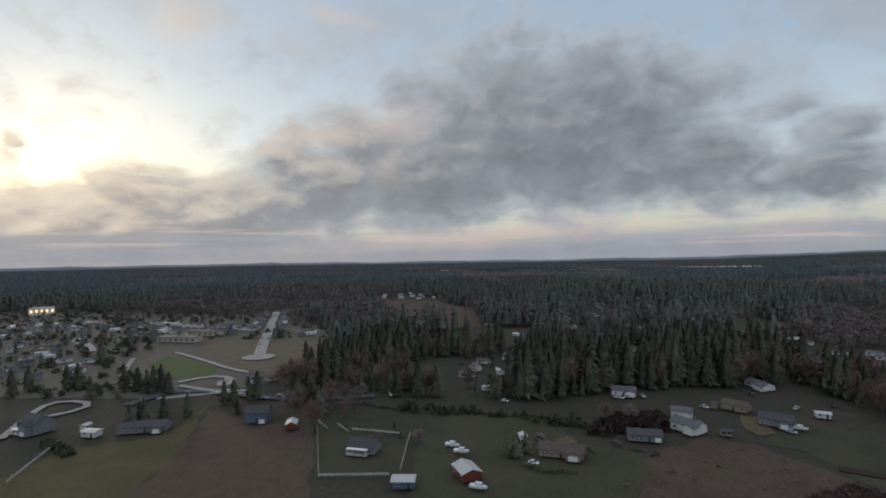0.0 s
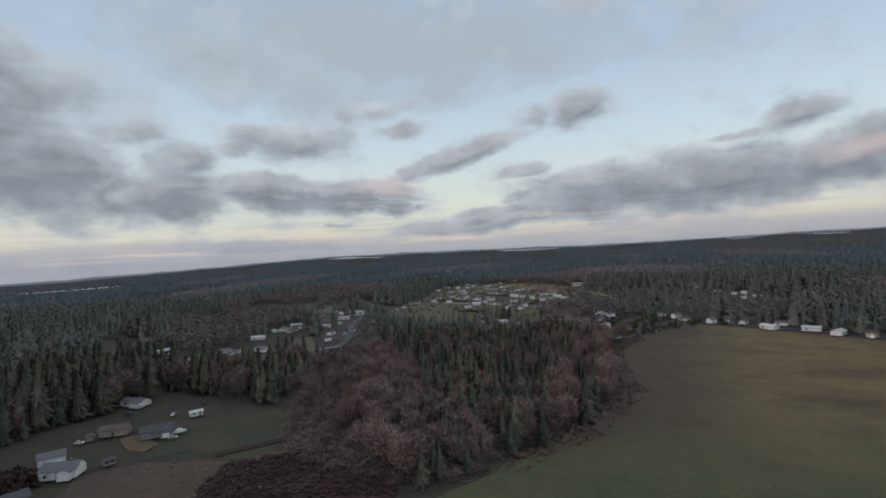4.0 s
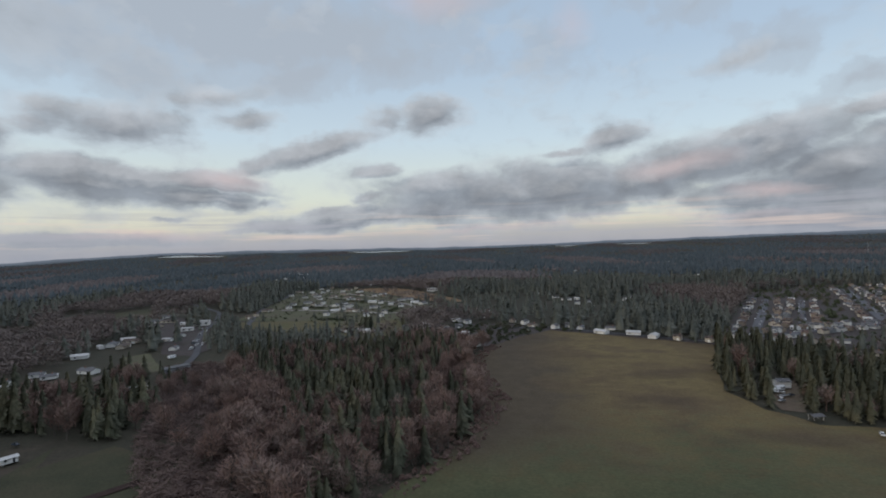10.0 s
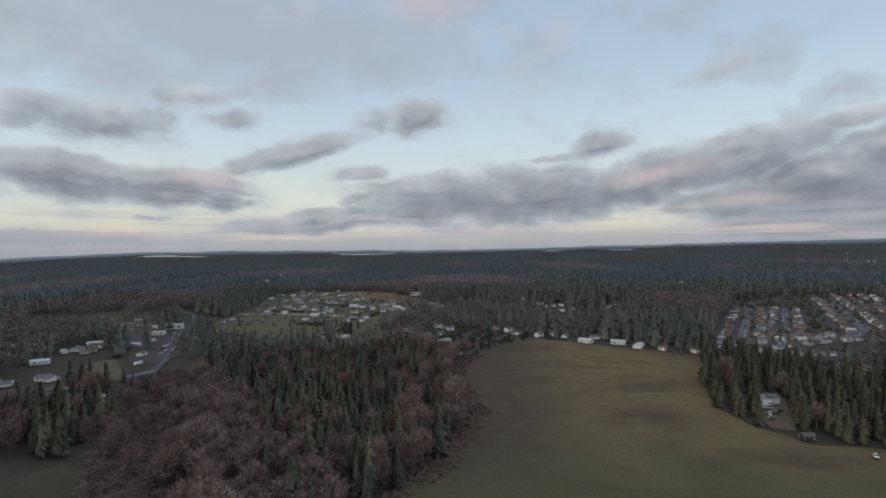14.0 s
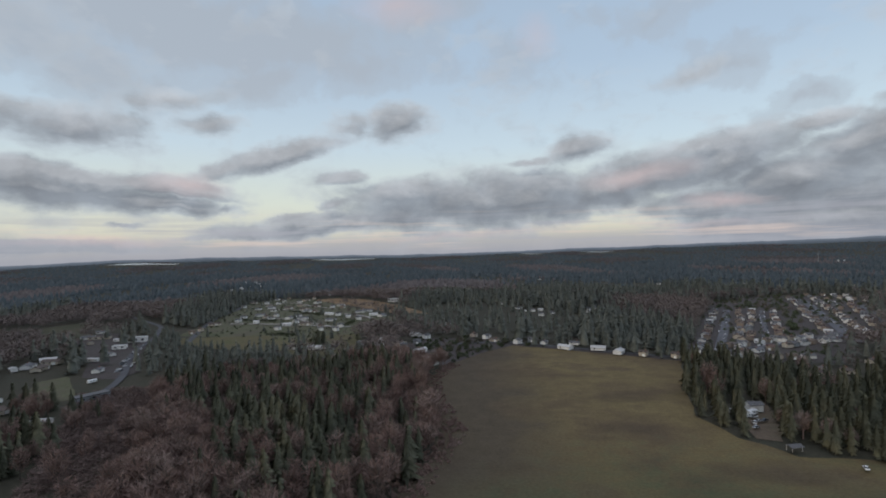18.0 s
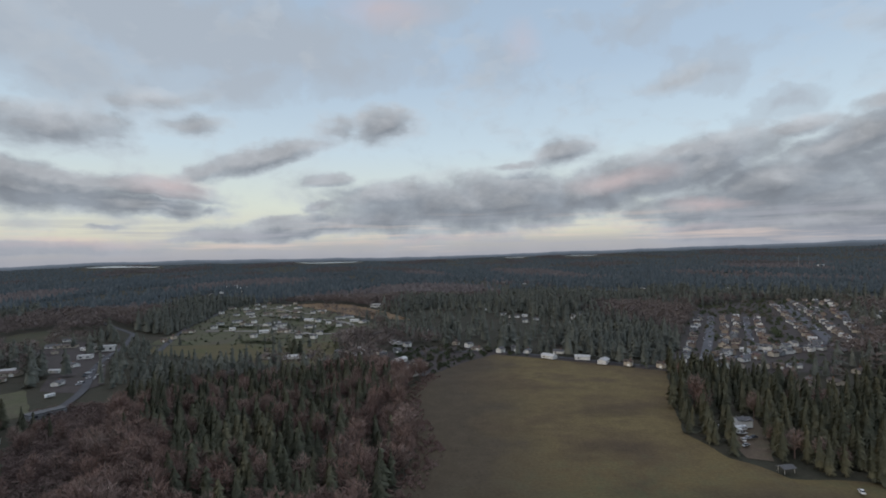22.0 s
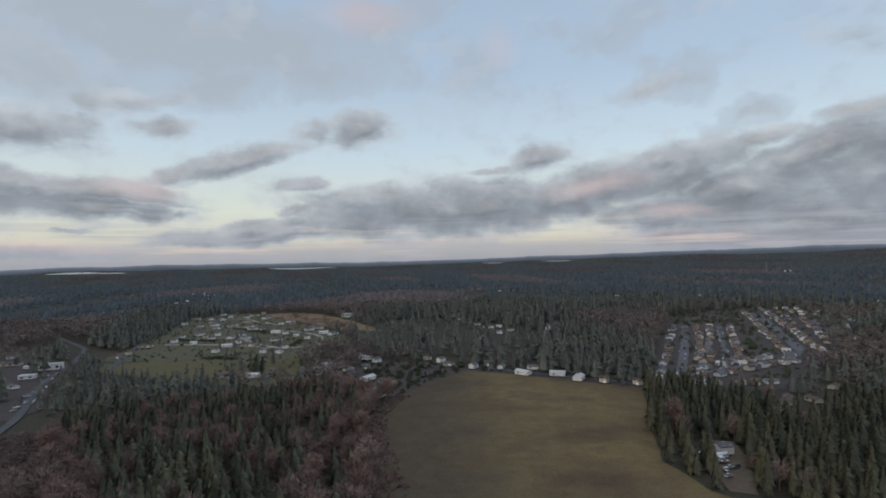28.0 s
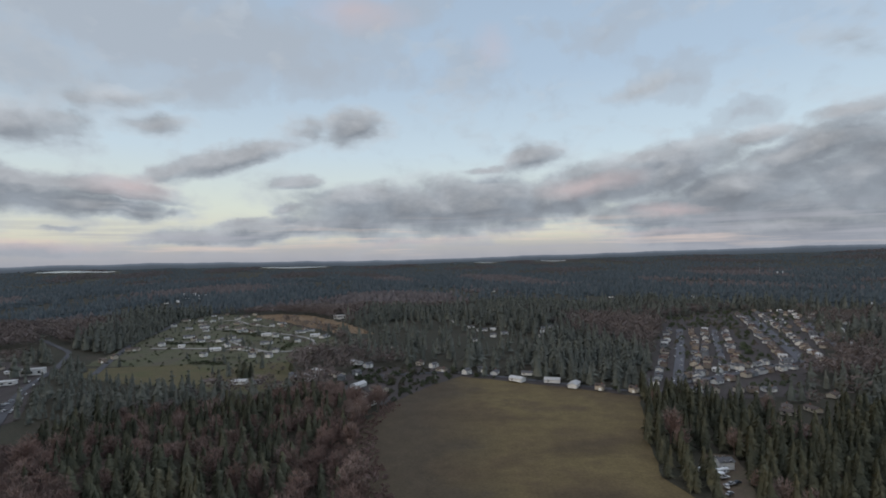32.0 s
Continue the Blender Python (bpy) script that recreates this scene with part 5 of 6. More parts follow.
def lone_tree(x, y, h, con, label):
    s = (NEAR_CON if con else NEAR_BARE)[int(abs(x + y)) % 5]
    ob = tagged(new("conifer" if con else "leafless_tree"), label, "tree")
    part_of("crown", mesh_arrays("crown", s[0], s[1], M_CONIFER if con else M_TWIG), ob)
    part_of("trunk", mesh_arrays("trunk", s[2], s[3], M_BARK), ob)
    ob.matrix_world = Matrix.LocRotScale(Vector((x, y, 0)) * UNIT, Euler((0, 0, x)), Vector((h * 1.95, h * 1.95, h)) * UNIT)


for x, y, h in ((-173, 23, 9), (-177, 27, 8), (-175, 20, 6), (-206, -128, 11), (-210, -124, 12), (-214, -128, 10), (-217, -120, 12), (-222, -112, 11), (-240, -104, 12), (-238, -70, 12), (-224, -56, 13), (-226, -92, 7), (-202, -52, 4),
                (-198, -20, 5), (-193, -17, 4), (-253, -42, 11), (-263, -37, 13), (-257, -28, 12), (-262, -20, 14), (-273, -15, 13), (-168, 452, 15), (-163, 449, 16), (-160, 453, 13), (-133, 470, 12)):
    lone_tree(x, y, h, True, "single dark conifer beside houses and pastures")
for x, y, h in ((-265, -155, 12), (-262, -150, 15), (-264, -147, 15), (-260, -141, 12), (-267, -161, 13), (-267, -168, 15), (-269, -199, 14), (-271, -195, 15), (-257, -179, 11), (-342, -230, 15), (-247, -95, 11), (-249, -92, 14), (-245, -64, 13), (-243, -65, 15), (-241, -100, 12), (-249, -24, 12), (-248, -14, 14), (-248, -5, 15), (-259, -19, 15), (-271, -221, 14), (-260, -221, 14)):
    lone_tree(x, y, h, True, "single dark conifer beside houses and pastures")
for x, y, h in ((-186, -10, 6), (-212, 66, 7), (-206, 74, 8), (-246, 30, 9), (-258, -20, 12), (-252, -10, 11), (-262, 12, 12)):
    lone_tree(x, y, h, False, "single bare brown tree beside houses")

# ---- houses ----
def gable(bm, w, d, h, pitch, x0=0.0, y0=0.0, along=True):
    """Closed walls with gable ends, ridge along x (or y)."""
    ridge = h + d / 2 * pitch
    prof = [(-d / 2, 0), (d / 2, 0), (d / 2, h), (0, ridge), (-d / 2, h)]
    ends = [[bm.verts.new((x0 + x, y0 + y, z) if along else (x0 - y, y0 + x, z)) for y, z in prof] for x in (-w / 2, w / 2)]
    faces = [bm.faces.new(ends[0][::-1]), bm.faces.new(ends[1])]
    for k in range(5):
        j = (k + 1) % 5
        faces.append(bm.faces.new((ends[0][k], ends[0][j], ends[1][j], ends[1][k])))
    bmesh.ops.recalc_face_normals(bm, faces=faces)


def gable_roof(bm, w, d, h, pitch, x0=0.0, y0=0.0, along=True, over=0.5, th=0.18):
    ridge = h + d / 2 * pitch
    e = h - over * pitch + 0.03
    prof = [(-d / 2 - over, e), (0, ridge + 0.03), (d / 2 + over, e), (d / 2 + over, e + th), (0, ridge + 0.03 + th), (-d / 2 - over, e + th)]
    ends = [[bm.verts.new((x0 + x, y0 + y, z) if along else (x0 - y, y0 + x, z)) for y, z in prof] for x in (-w / 2 - over, w / 2 + over)]
    faces = []
    for q in ends:
        for c in ((0, 1, 4, 5), (1, 2, 3, 4)):
            faces.append(bm.faces.new([q[k] for k in c]))
    for k in range(6):
        j = (k + 1) % 6
        faces.append(bm.faces.new((ends[0][k], ends[0][j], ends[1][j], ends[1][k])))
    bmesh.ops.recalc_face_normals(bm, faces=faces)


def house(w, d, h, wall, roof, pitch=0.5, storeys=1, garage=True, chimney=False, label="", category="house", name="house", porch=False, wing=0.0, full=False, door=True):
    """A gabled house, w along the ridge and d across; it stands on the ground at the origin. wing: width of a cross gable."""
    ob = tagged(new(name), label, category)
    ridge = h + d / 2 * pitch
    bm = bmesh.new()
    gable(bm, w, d, h, pitch)
    part("wall", bm, wall, ob)
    bm = bmesh.new()
    gable_roof(bm, w, d, h, pitch)
    part("roof", bm, roof, ob)
    if wing:
        bm = bmesh.new()
        gable(bm, d * 0.55, wing, h - 0.1, pitch, w / 2 - wing * 0.7, -d * 0.5, False)
        part("wing_wall", bm, wall, ob)
        bm = bmesh.new()
        gable_roof(bm, d * 0.62, wing, h - 0.1, pitch, w / 2 - wing * 0.7, -d * 0.46, False)
        part("wing_roof", bm, roof, ob)
    for side in (-1, 1):
        y = side * d / 2
        n = max(2, int(w / (3.6 if full else 5.5)))
        for s in range(storeys if full else 1):
            for k in range(n):
                x, z = -w / 2 + w * (k + 0.5) / n, 1.0 + 2.7 * (s if full else storeys - 1)
                if side < 0 and wing and x > w / 2 - wing * 1.3:
                    continue
                if side < 0 and garage and s == 0 and k == n - 1:
                    box_part("garage_door", x - 1.3, x + 1.3, y - 0.06, y + 0.05, 0.05, 2.2, M_TRIM, ob, "white garage door")
                elif side < 0 and door and s == 0 and k == n // 2 and full:
                    box_part("door", x - 0.5, x + 0.5, y - 0.06, y + 0.05, 0.05, 2.1, M_DARK, ob, "dark front door")
                elif full:
                    win = box_part("window", x - 0.65, x + 0.65, y - 0.05, y + 0.05, z, z + 1.2, M_TRIM, ob)
                    box_part("pane", x - 0.55, x + 0.55, y - 0.075, y + 0.075, z + 0.1, z + 1.1, M_GLASS, win, "dark window glass")
                else:
                    box_part("window", x - 0.8, x + 0.8, y - 0.05, y + 0.05, z, z + 1.2, M_GLASS, ob, "dark window glass")
    if wing:
        yw = -d * 0.5 - d * 0.275
        xw = w / 2 - wing * 0.7
        box_part("garage_door", xw - wing * 0.32, xw + wing * 0.32, yw - 0.06, yw + 0.05, 0.05, 2.3, M_TRIM, ob, "white garage door")
    if chimney:
        box_part("chimney", w * 0.2, w * 0.2 + 0.9, -0.45, 0.45, ridge - 0.9, ridge + 1.1, M_BRICK, ob, "brick chimney")
    if porch:
        box_part("porch_roof", -w * 0.45, w * 0.3, -d / 2 - 2.8, -d / 2 - 0.54, 2.5, 2.66, M_TRIM, ob, "white porch roof")
        for k in range(4):
            x = -w * 0.44 + k * w * 0.235
            box_part("post", x, x + 0.16, -d / 2 - 2.7, -d / 2 - 2.54, 0, 2.5, M_TRIM, ob, "white porch post")
        box_part("deck", -w * 0.45, w * 0.3, -d / 2 - 2.9, -d / 2 - 0.06, 0.0, 0.25, M_FENCE, ob)
    return ob


def aside(ob, x, y, turn, z=0.9):
    """Stand a thing at a place of the plan."""
    ob.matrix_world = pose(x * UNIT, y * UNIT, z, 0, 0, turn)
    return ob


KINDS = []
for w, d, h, wa, ro, pi, st, ch, wi, words in (
        (10.3, 6.3, 2.6, 0, 1, 0.42, 1, True, 0, "white single-storey house with a grey shingle roof"),
        (8.4, 5.8, 3.9, 1, 0, 0.5, 2, False, 4, "grey two-storey house with a dark roof"),
        (7.4, 5.6, 3.7, 2, 4, 0.5, 2, False, 3.8, "tan two-storey house with a tan roof"),
        (10.8, 6.3, 2.6, 4, 2, 0.4, 1, True, 0, "cream bungalow with a brown roof"),
        (8.4, 5.8, 3.9, 0, 1, 0.55, 2, False, 4, "white two-storey house with a grey roof"),
        (7.4, 5.6, 3.7, 4, 2, 0.5, 2, True, 3.8, "cream two-storey house with brown shingles"),
        (10.8, 5.4, 2.6, 0, 3, 0.3, 1, False, 0, "white building with a pale metal roof"),
        (7.4, 5.6, 3.7, 2, 5, 0.5, 2, False, 3.8, "tan house with a red brown roof"),
        (8.1, 5.4, 2.8, 0, 3, 0.45, 1, False, 3.4, "small white house with a pale roof"),
        (8.0, 5.6, 3.7, 1, 1, 0.5, 2, False, 4, "grey house with grey shingles"),
        (16, 8.5, 2.8, 0, 1, 0.4, 1, True, 5, "long white ranch house with a grey roof"),
        (17, 8.5, 2.8, 4, 2, 0.4, 1, False, 5.5, "long cream ranch house with a brown roof"),
        (14, 8, 3.0, 0, 3, 0.35, 1, False, 0, "wide white house with a pale metal roof")):
    KINDS.append(house(w, d, h, WALLS[wa], ROOFS[ro], pi, st, not wi, ch, words, wing=wi))
USED = set()
NEAREST = sorted(HOMES, key=lambda q: math.hypot(q[1] + 15, q[2] - 60))
for k, x, y, turn, group in NEAREST[:300]:
    if k not in USED:
        USED.add(k)
        ob = aside(KINDS[k], x, y, turn)
    else:
        ob = copy_thing(KINDS[k], pose(x * UNIT, y * UNIT, 0.9, 0, 0, turn))
    tagged(ob, "", "", group)


def far_houses(homes):
    """The houses too far off to pick apart, joined."""
    verts, faces, slots, mats = [], [], [], []
    for k, x, y, turn, group in homes:
        x, y = x * UNIT, y * UNIT
        m = pose(x, y, float(hill(x, y)) + 0.9, 0, 0, turn)
        for c in KINDS[k].children:
            mat = c.data.materials[0]
            if mat not in mats:
                mats.append(mat)
            base = len(verts)
            verts += [tuple(m @ v.co) for v in c.data.vertices]
            for f in c.data.polygons:
                faces.append([base + n for n in f.vertices])
                slots.append(mats.index(mat))
    me = bpy.data.meshes.new("far_houses")
    me.from_pydata(verts, [], faces)
    for mat in mats:
        me.materials.append(mat)
    me.polygons.foreach_set("material_index", slots)
    tagged(new("far_houses", me), "distant suburb houses with pale roofs", "house", "", "stuff")


far_houses(NEAREST[300:])

# ---- homes and sheds round the southern pastures ----
aside(house(15, 11, 5.4, WALLS[1], ROOFS[0], 0.6, 2, False, True, "big grey house with white porch beside the drive", porch=True, wing=6, full=True), -206, -165, 65)
aside(house(8, 5, 2.6, WALLS[0], ROOFS[3], 0.25, 1, False, False, "small white shed with a pale roof", "shed", "shed", full=True), -199, -138, 80)
aside(house(23, 10, 3.0, WALLS[1], ROOFS[0], 0.35, 1, True, False, "long dark low house under conifers", full=True, wing=5), -205, -121, 100)
aside(house(12, 9, 5.2, WALLS[3], ROOFS[0], 0.6, 2, True, False, "blue two-storey house with a dark roof", full=True, wing=4.5), -215, -79, 100)
aside(house(7.5, 5, 2.7, WALLS[5], ROOFS[3], 0.5, 1, False, False, "red barn shed with white edged roof", "shed", "shed", full=True), -205, -62, 10)
aside(house(13, 8.5, 3.0, WALLS[1], ROOFS[0], 0.6, 1, False, True, "grey house with a white porch in the fenced yard", porch=True, full=True), -180, -29, 75)
aside(house(8.5, 6, 2.8, WALLS[3], ROOFS[3], 0.25, 1, False, False, "dark shed with a flat white roof at the fence", "shed", "shed", full=True), -152, -13, 88)
aside(house(11, 8, 3.2, WALLS[5], ROOFS[3], 0.35, 1, False, False, "open red barn with a white metal roof", "barn", "barn", full=True), -158, 6, 20)
aside(house(19, 10, 3.0, WALLS[2], ROOFS[2], 0.35, 1, True, True, "long brown ranch house beside two conifers", full=True, wing=6), -174, 39, 72)
aside(house(10, 7, 3.6, WALLS[0], ROOFS[1], 0.45, 1, True, False, "white barn-like garage beside a grey house", full=True), -211, 97, 60)
aside(house(14, 9, 3.6, WALLS[0], ROOFS[1], 0.5, 1, True, True, "white house with a grey roof beside the paddock", full=True, wing=5), -195, 92, 35)
aside(house(15, 9, 3.0, WALLS[1], ROOFS[0], 0.35, 1, True, False, "dark low house behind red bushes", full=True), -187, 72, 75)
aside(house(14, 9, 3.2, WALLS[0], ROOFS[1], 0.4, 1, True, False, "white house half hidden by conifers", full=True, wing=5), -245, 85, 70)
aside(house(13, 8, 3.4, WALLS[2], ROOFS[2], 0.4, 1, False, False, "tan house with a brown roof", full=True), -219, 124, 40)
aside(house(15, 10, 3.4, WALLS[1], ROOFS[0], 0.4, 1, True, False, "grey blue house beside a boat", full=True, wing=5), -200, 129, 50)
aside(house(6.5, 4.2, 2.4, WALLS[0], ROOFS[3], 0.3, 1, False, False, "white carport with a pale roof at the wood", "carport", "carport", full=True), -207, 152, 65)
for x, y, turn, roof in ((-188, 28, 0, 3), (-187, 35, 37, 2), (-189, 103, 74, 0), (-257, 20, 111, 3), (-222, 116, 148, 2), (-207, -146, 5, 3), (-255, -128, 42, 0)):
    aside(house(4.5, 3.2, 2.2, WALLS[0 if roof == 3 else 2], ROOFS[roof], 0.4, 1, False, False, "small garden shed beside a house", "shed", "shed"), x, y, turn)
# farm by the big field
aside(house(8, 6.4, 4.2, WALLS[0], ROOFS[1], 0.4, 2, True, False, "white farm house with a grey roof at the field", full=True), 107, 268, 5)
aside(house(6, 4, 2.5, WALLS[0], ROOFS[3], 0.2, 1, False, False, "white hut among conifers", "hut", "hut"), 109, 305, 10)
aside(house(17, 6, 2.8, WALLS[1], ROOFS[1], 0.25, 1, False, False, "long grey shed among conifers", "shed", "shed"), 162, 300, 10)


def open_shelter(label):
    """A small roof on four posts."""
    ob = tagged(new("shelter"), label, "shelter")
    bm = bmesh.new()
    gable_roof(bm, 6, 4, 2.4, 0.35)
    part("roof", bm, ROOFS[1], ob)
    for x in (-2.8, 2.7):
        for y in (-1.8, 1.7):
            box_part("post", x, x + 0.12, y, y + 0.12, 0, 2.42, M_FENCE, ob)
    return ob


aside(open_shelter("small open shelter with a grey roof in the field"), 97, 219, 15)


def car(colour, label, name="car", scale=1.0):
    ob = tagged(new(name), label, name)
    bm = bmesh.new()
    prof = [(-2.2, 0.35), (-2.25, 0.8), (-1.5, 0.95), (1.0, 0.95), (2.15, 0.8), (2.2, 0.35)]
    ends = [[bm.verts.new((x, y, z)) for x, z in prof] for y in (-0.87, 0.87)]
    bm.faces.new(ends[0])
    bm.faces.new(ends[1][::-1])
    for k in range(6):
        j = (k + 1) % 6
        bm.faces.new((ends[0][k], ends[0][j], ends[1][j], ends[1][k]))
    bmesh.ops.recalc_face_normals(bm, faces=bm.faces[:])
    part("body", bm, colour, ob)
    bm = bmesh.new()
    low = [bm.verts.new((x, y, 0.951)) for x, y in ((-1.7, -0.8), (1.1, -0.8), (1.1, 0.8), (-1.7, 0.8))]
    top = [bm.verts.new((x, y, 1.46)) for x, y in ((-1.2, -0.65), (0.4, -0.65), (0.4, 0.65), (-1.2, 0.65))]
    for k in range(4):
        j = (k + 1) % 4
        bm.faces.new((low[k], low[j], top[j], top[k]))
    bm.faces.new(low[::-1])
    bm.faces.new(top)
    part("cabin", bm, M_GLASS, ob, "dark glass cabin")
    box_part("roof", -1.15, 0.35, -0.64, 0.64, 1.465, 1.52, colour, ob)
    for x in (-1.35, 1.35):
        for y in (-0.8, 0.8):
            bm = bmesh.new()
            bmesh.ops.create_cone(bm, cap_ends=True, segments=10, radius1=0.34, radius2=0.34, depth=0.22, matrix=Matrix.Translation((x, y, 0.34)) @ Matrix.Rotation(radians(90), 4, "X"))
            part("wheel", bm, M_RUBBER, ob)
    return ob


def boat(label):
    ob = tagged(new("boat"), label, "boat")
    bm = bmesh.new()
    rows = []
    for x, w, z in ((-3.4, 1.15, 0.5), (-1.5, 1.25, 0.45), (0.8, 1.15, 0.45), (2.4, 0.7, 0.6), (3.5, 0.05, 0.95)):
        rows.append([bm.verts.new((x, y, q)) for y, q in ((-w, 1.5), (-w * 0.75, z), (0, z - 0.25), (w * 0.75, z), (w, 1.5))])
    for a, b in zip(rows, rows[1:]):
        for k in range(4):
            bm.faces.new((a[k], b[k], b[k + 1], a[k + 1]))
        bm.faces.new((a[4], b[4], b[0], a[0]))
    bm.faces.new(rows[0])
    bmesh.ops.recalc_face_normals(bm, faces=bm.faces[:])
    part("hull", bm, M_WHITE, ob)
    box_part("cabin", -1.2, 1.3, -0.8, 0.8, 1.51, 2.5, M_WHITE, ob)
    box_part("windscreen", 1.31, 1.4, -0.75, 0.75, 1.7, 2.4, M_GLASS, ob, "dark glass windscreen")
    for x in (-1.8, 0.6):
        for y in (-1.1, 0.9):
            box_part("trailer_wheel", x - 0.3, x + 0.3, y, y + 0.2, 0, 0.6, M_RUBBER, ob)
    box_part("trailer", -3.2, 4.2, -0.12, 0.12, 0.08, 0.21, M_DARK, ob)
    return ob


def camper(label):
    ob = tagged(new("trailer"), label, "trailer")
    bm = bmesh.new()
    box(bm, -3.6, 3.6, -1.2, 1.2, 0.55, 2.9)
    bmesh.ops.bevel(bm, geom=bm.edges[:], offset=0.25, segments=2, affect="EDGES")
    part("body", bm, M_WHITE, ob)
    for x in (-2.2, 0.2, 2.0):
        box_part("window", x, x + 1.0, -1.23, 1.23, 1.5, 2.2, M_GLASS, ob, "dark window glass")
    for x in (-0.8, 0.2):
        box_part("wheel", x - 0.35, x + 0.35, -1.15, 1.15, 0, 0.7, M_RUBBER, ob)
    return ob


def fence(points, label, step=2.6, height=1.3, mat=None):
    ob = tagged(new("fence"), label, "fence")
    mat = mat or M_FENCE
    made = None
    points = [(x * UNIT, y * UNIT) for x, y in points]
    for (x0, y0), (x1, y1) in zip(points, points[1:]):
        n = max(1, round(math.hypot(x1 - x0, y1 - y0) / step))
        for k in range(n):
            x, y = x0 + (x1 - x0) * k / n, y0 + (y1 - y0) * k / n
            if made is None:
                made = post = box_part("post", -0.09, 0.09, -0.09, 0.09, 0, height, mat, ob)
            else:
                post = part_of("post", made.data, ob)
            post.location = (x, y, 0.9)
        turn = math.atan2(y1 - y0, x1 - x0)
        ln = math.hypot(x1 - x0, y1 - y0)
        for z in (0.3, 0.65, 1.0):
            rail = box_part("rail", 0.1, ln - 0.1, 0.092, 0.13, z, z + 0.24, mat, ob)
            rail.matrix_local = pose(x0, y0, 0.9, 0, 0, math.degrees(turn))
    return ob


fence([(-202, -51), (-159, -40), (-159, -18)], "pale wooden fence round the back yard")
fence([(-196, -14), (-162, -15)], "pale wooden fence along the lawn")
fence([(-201, -37), (-195, -18)], "pale wooden fence behind the yard house")
fence([(-213, -54), (-202, -47)], "short pale fence on the pasture slope")
fence([(-207, -44), (-198, -38)], "short pale fence beside the pasture slope")
fence([(-158, -136), (-193, -146)], "grey pasture fence along the drive")
fence([(-248, -140), (-262, -100)], "white road fence in front of houses", 3, 1.6, M_TRIM)

BOAT = aside(boat("white motor boat on a trailer on the lawn"), -149, 9, 70)
for x, y, turn in ((-182, 2, 70), (-176, 5, 75), (-193, 133, 60)):
    copy_thing(BOAT, pose(x * UNIT, y * UNIT, 0.9, 0, 0, turn))
CAMPER = aside(camper("white camping trailer parked in the farmyard"), 99, 258, 10)
for x, y, turn in ((95, 262, 80), (103, 262, 15), (-270, 325, 70)):
    copy_thing(CAMPER, pose(x * UNIT, y * UNIT, 0.9, 0, 0, turn))
TRUCKS = [car(c, words) for c, words in zip(CARS, ("white car parked on the ground", "silver car parked on the ground", "dark car parked on the ground", "red car parked on the ground"))]
r = random.Random(5)
spots = [(111, 203, 70), (101, 252, 20), (104, 253, 25), (98, 268, 80), (101, 270, 85), (-236, 27, 60), (-190, 128, 40), (-182, 60, 70), (-203, 100, 30), (-166, 28, 60), (-240, 92, 20), (-222, 112, 30)]
# beside the lone homes, then on the lot by the road and in the farmyard
spots += [(-294, 384, 30), (-290, 378, 60), (-284, 374, 90), (-297, 390, 20), (-288, 392, 120), (-280, 362, 50), (-276, 355, 70), (-284, 384, 10), (-300, 398, 40), (-240, 79, 0), (-238, 81, 47), (-239, 85, 94), (-242, 89, 141), (-240, 92, 8), (-251, 154, 55), (-245, 152, 102), (-252, 32, 149), (-240, 143, 16), (-316, 10, 63), (-308, 16, 110), (-300, 20, 157), (-249, -27, 24)]
spots += [(-308, 235, 71), (-314, 259, 118), (-221, 167, 165), (-184, 28, 32), (-196, 97, 79), (-218, 149, 126), (95, 256, 20), (97, 262, 70), (102, 258, 10), (98, 250, 80), (96, 244, 30)]
for line in ([(150, 404), (270, 662)], [(280, 466), (428, 788)], [(160, 411), (263, 463)], [(210, 456), (300, 640)], [(-262, -118), (-246, -78)], [(-270, 354), (-340, 470)], [(-370, -134), (-541, -182)]):
    (x0, y0), (x1, y1) = line
    turn = math.degrees(math.atan2(y1 - y0, x1 - x0))
    for k in range(11):
        u = (k + r.random() * 0.8) / 11
        s = r.choice((-1, 1)) * 2.4
        c, q = math.cos(radians(turn)), math.sin(radians(turn))
        spots.append((x0 + (x1 - x0) * u - q * s, y0 + (y1 - y0) * u + c * s, turn))
for n, (x, y, turn) in enumerate(spots):
    k = n if n < 4 else r.choice((0, 0, 0, 1, 1, 2))
    if n < 4:
        aside(TRUCKS[n], x, y, turn, 0.98)
    else:
        copy_thing(TRUCKS[k], pose(x * UNIT, y * UNIT, 0.98, 0, 0, turn))


def mast(label):
    """A slender lattice mast."""
    ob = tagged(new("radio_mast"), label, "mast")
    bm = bmesh.new()
    for a in range(3):
        c, s = math.cos(2.0944 * a), math.sin(2.0944 * a)
        c2, s2 = math.cos(2.0944 * (a + 1)), math.sin(2.0944 * (a + 1))
        for z in range(0, 60, 6):
            for p, q in (((c, s, z), (c, s, z + 6)), ((c, s, z), (c2, s2, z + 6))):
                p, q = Vector(p), Vector(q)
                vs, ts = [], []
                stick(vs, ts, p, q, 0.22, 0.22)
                made = [bm.verts.new(v) for v in vs]
                for t in ts:
                    bm.faces.new([made[k] for k in t])
    part("lattice", bm, M_STEEL, ob)
    box_part("antenna", -0.2, 0.2, -0.2, 0.2, 60, 66, M_STEEL, ob)
    return ob


aside(mast("tall pale radio mast above far woods"), 961, 1620, 0, float(hill(961 * UNIT, 1620 * UNIT)))


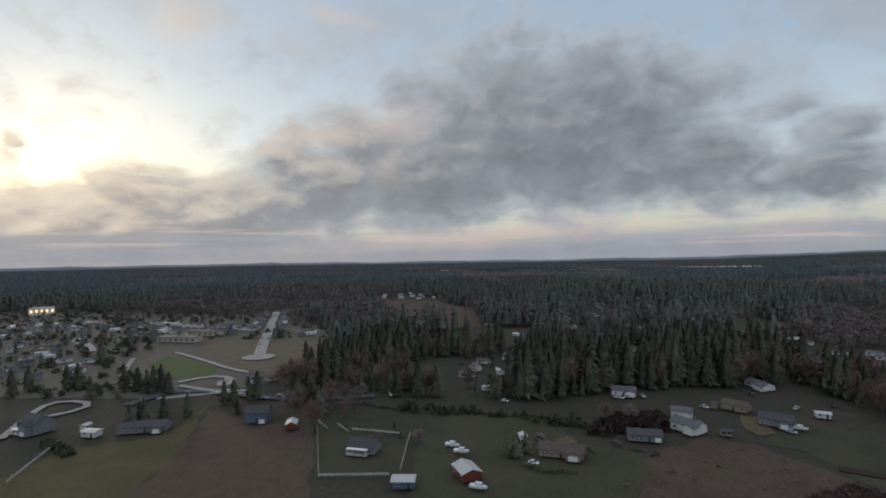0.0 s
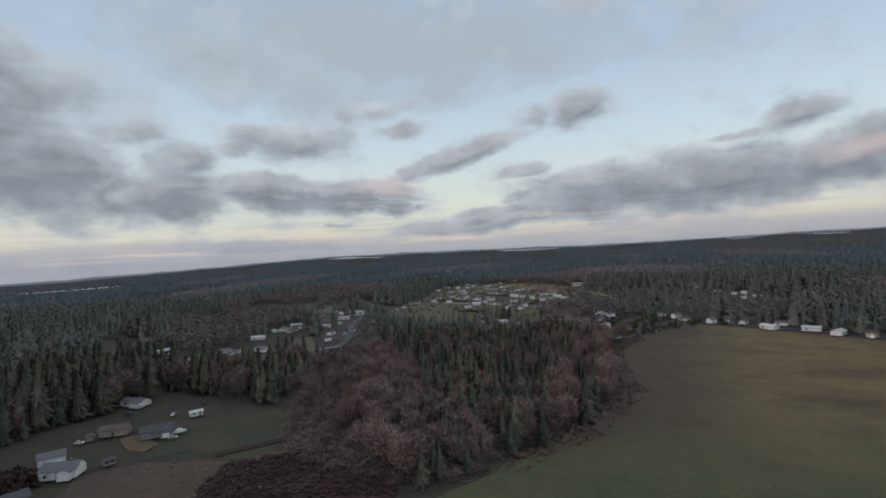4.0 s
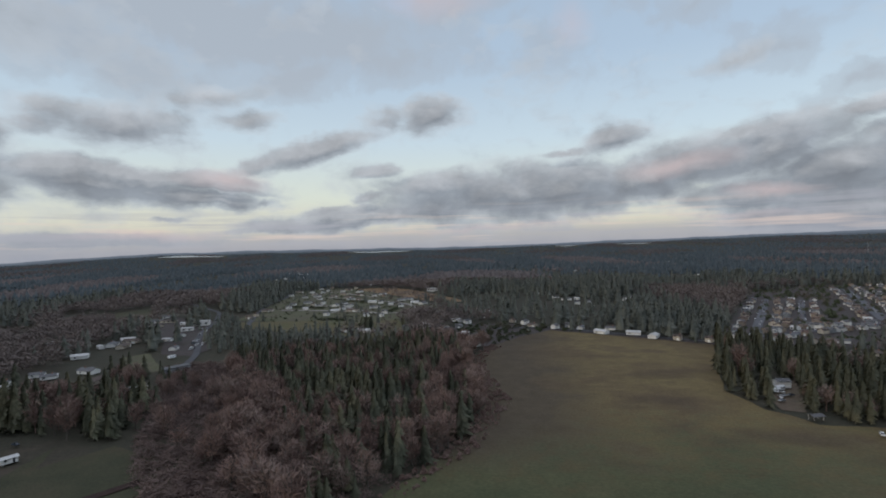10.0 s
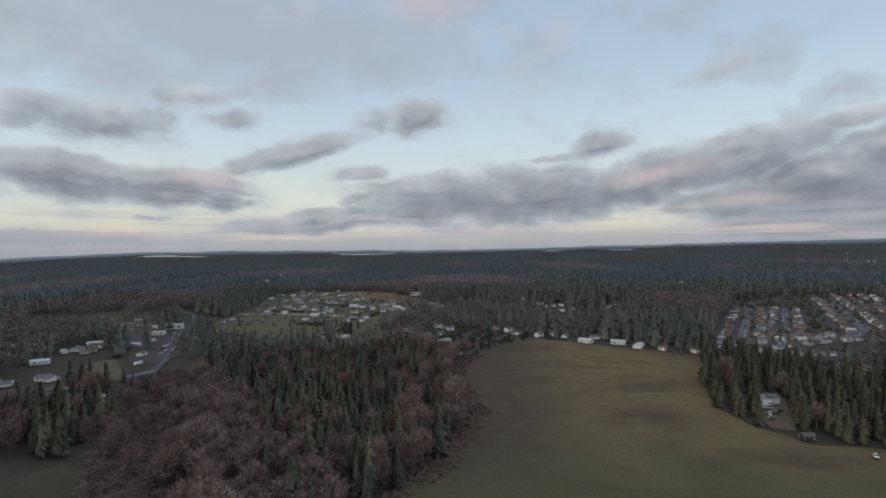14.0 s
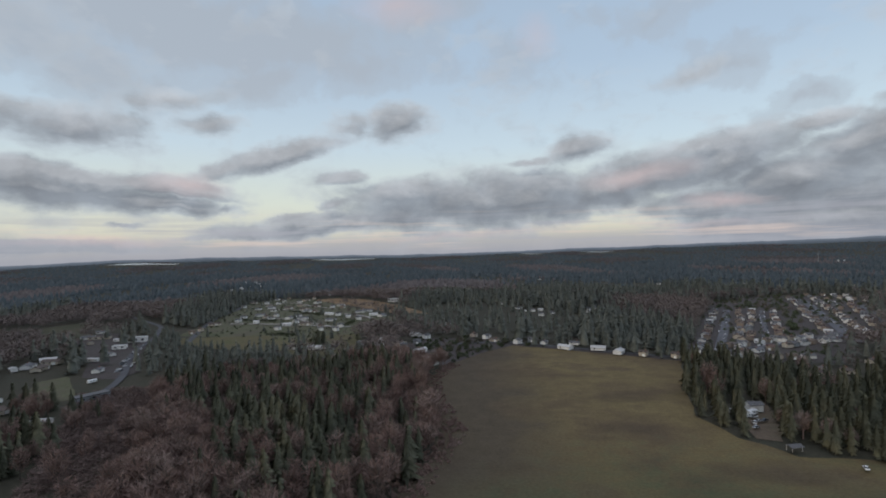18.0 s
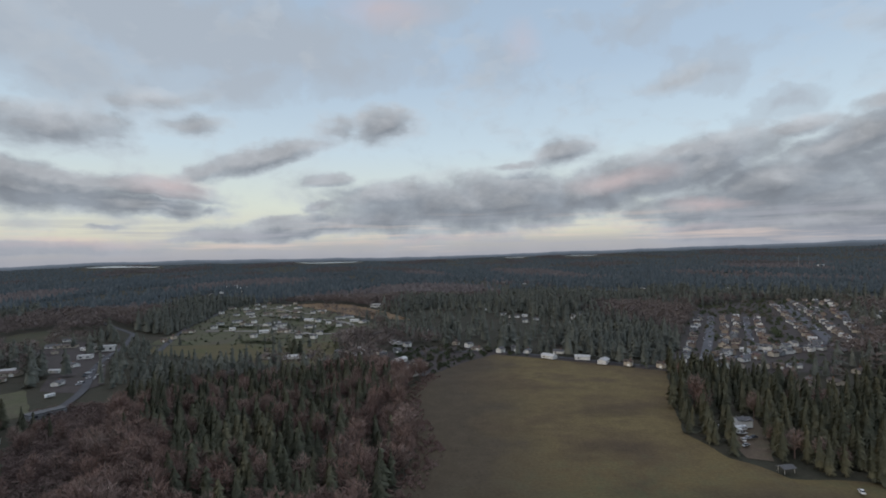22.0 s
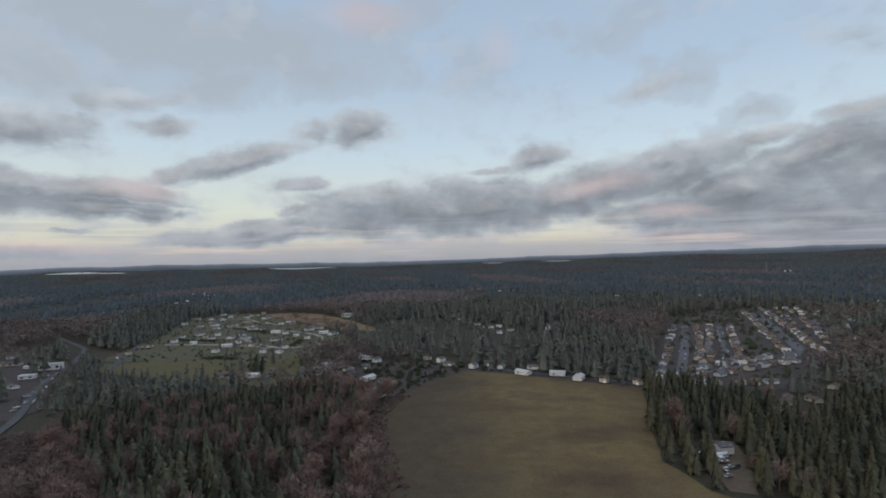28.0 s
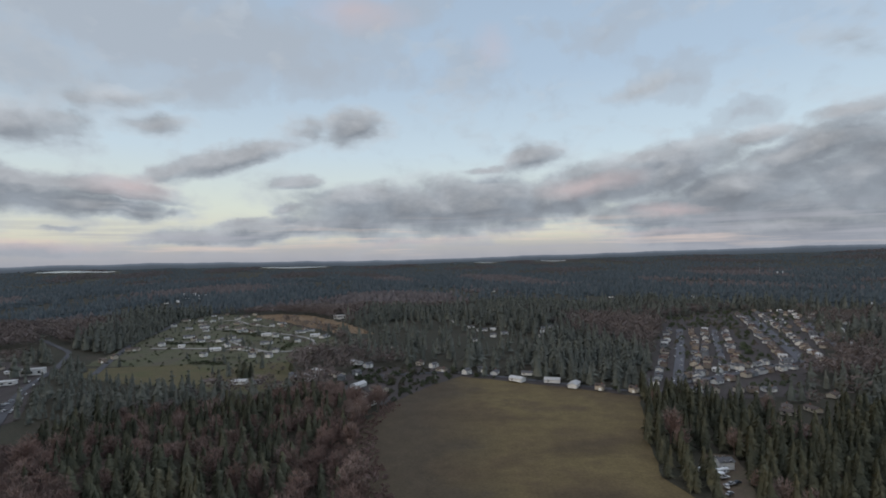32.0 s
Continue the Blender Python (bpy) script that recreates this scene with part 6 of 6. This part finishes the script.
def long_building(name, w, d, h, x, y, turn, wall, roof, label, lit=False):
    ob = tagged(new(name), label, "building")
    box_part("wall", -w / 2, w / 2, -d / 2, d / 2, 0, h, wall, ob)
    box_part("roof", -w / 2 - 0.4, w / 2 + 0.4, -d / 2 - 0.4, d / 2 + 0.4, h + 0.01, h + 0.5, roof, ob)
    n = int(w / 6)
    for k in range(n):
        u = -w / 2 + (k + 0.5) * w / n
        for side in (-1, 1):
            box_part("window", u - 1.4, u + 1.4, side * d / 2 - 0.06, side * d / 2 + 0.06, h * 0.35, h * 0.75, M_LIT if lit else M_GLASS, ob)
    aside(ob, x, y, turn, float(hill(x * UNIT, y * UNIT)) + 0.9)
    return ob


long_building("lit_building", 34, 16, 12, -640, -505, -52, WALLS[0], ROOFS[1], "distant building with warm lit windows", True)
long_building("warehouse", 60, 30, 9, 1168, 1832, 30, WALLS[0], ROOFS[3], "long white warehouse among far woods")
long_building("warehouse", 50, 26, 8, -712, 1463, 25, WALLS[0], ROOFS[3], "white school building above the suburb")
long_building("warehouse", 36, 20, 7, -660, 1420, 40, WALLS[0], ROOFS[3], "white hall above the suburb")
long_building("barn", 30, 14, 6, -171, 862, 8, WALLS[0], ROOFS[3], "white barn beside the dry marsh")
long_building("barn", 46, 12, 5, -420, -218, 78, WALLS[4], ROOFS[4], "long tan storage row in the suburb")
long_building("barn", 40, 10, 5, -452, -212, 78, WALLS[4], ROOFS[4], "second tan storage row in the suburb")
long_building("barn", 22, 8, 3.5, -240, 288, 62, WALLS[1], ROOFS[1], "long grey roofed building along the road")
long_building("hall", 22, 10, 6, -353, 482, 20, WALLS[0], ROOFS[3], "white hall with a pale roof beside the road")
long_building("shed", 14, 8, 3.5, -344, 447, 20, WALLS[0], ROOFS[3], "low white shed beside the road")
long_building("storage_row", 26, 8, 3, -408, 503, 15, WALLS[4], ROOFS[4], "long tan storage row in a clearing")
long_building("white_sheds", 34, 10, 5, -476, 1068, 12, WALLS[0], ROOFS[3], "white sheds among far trees")
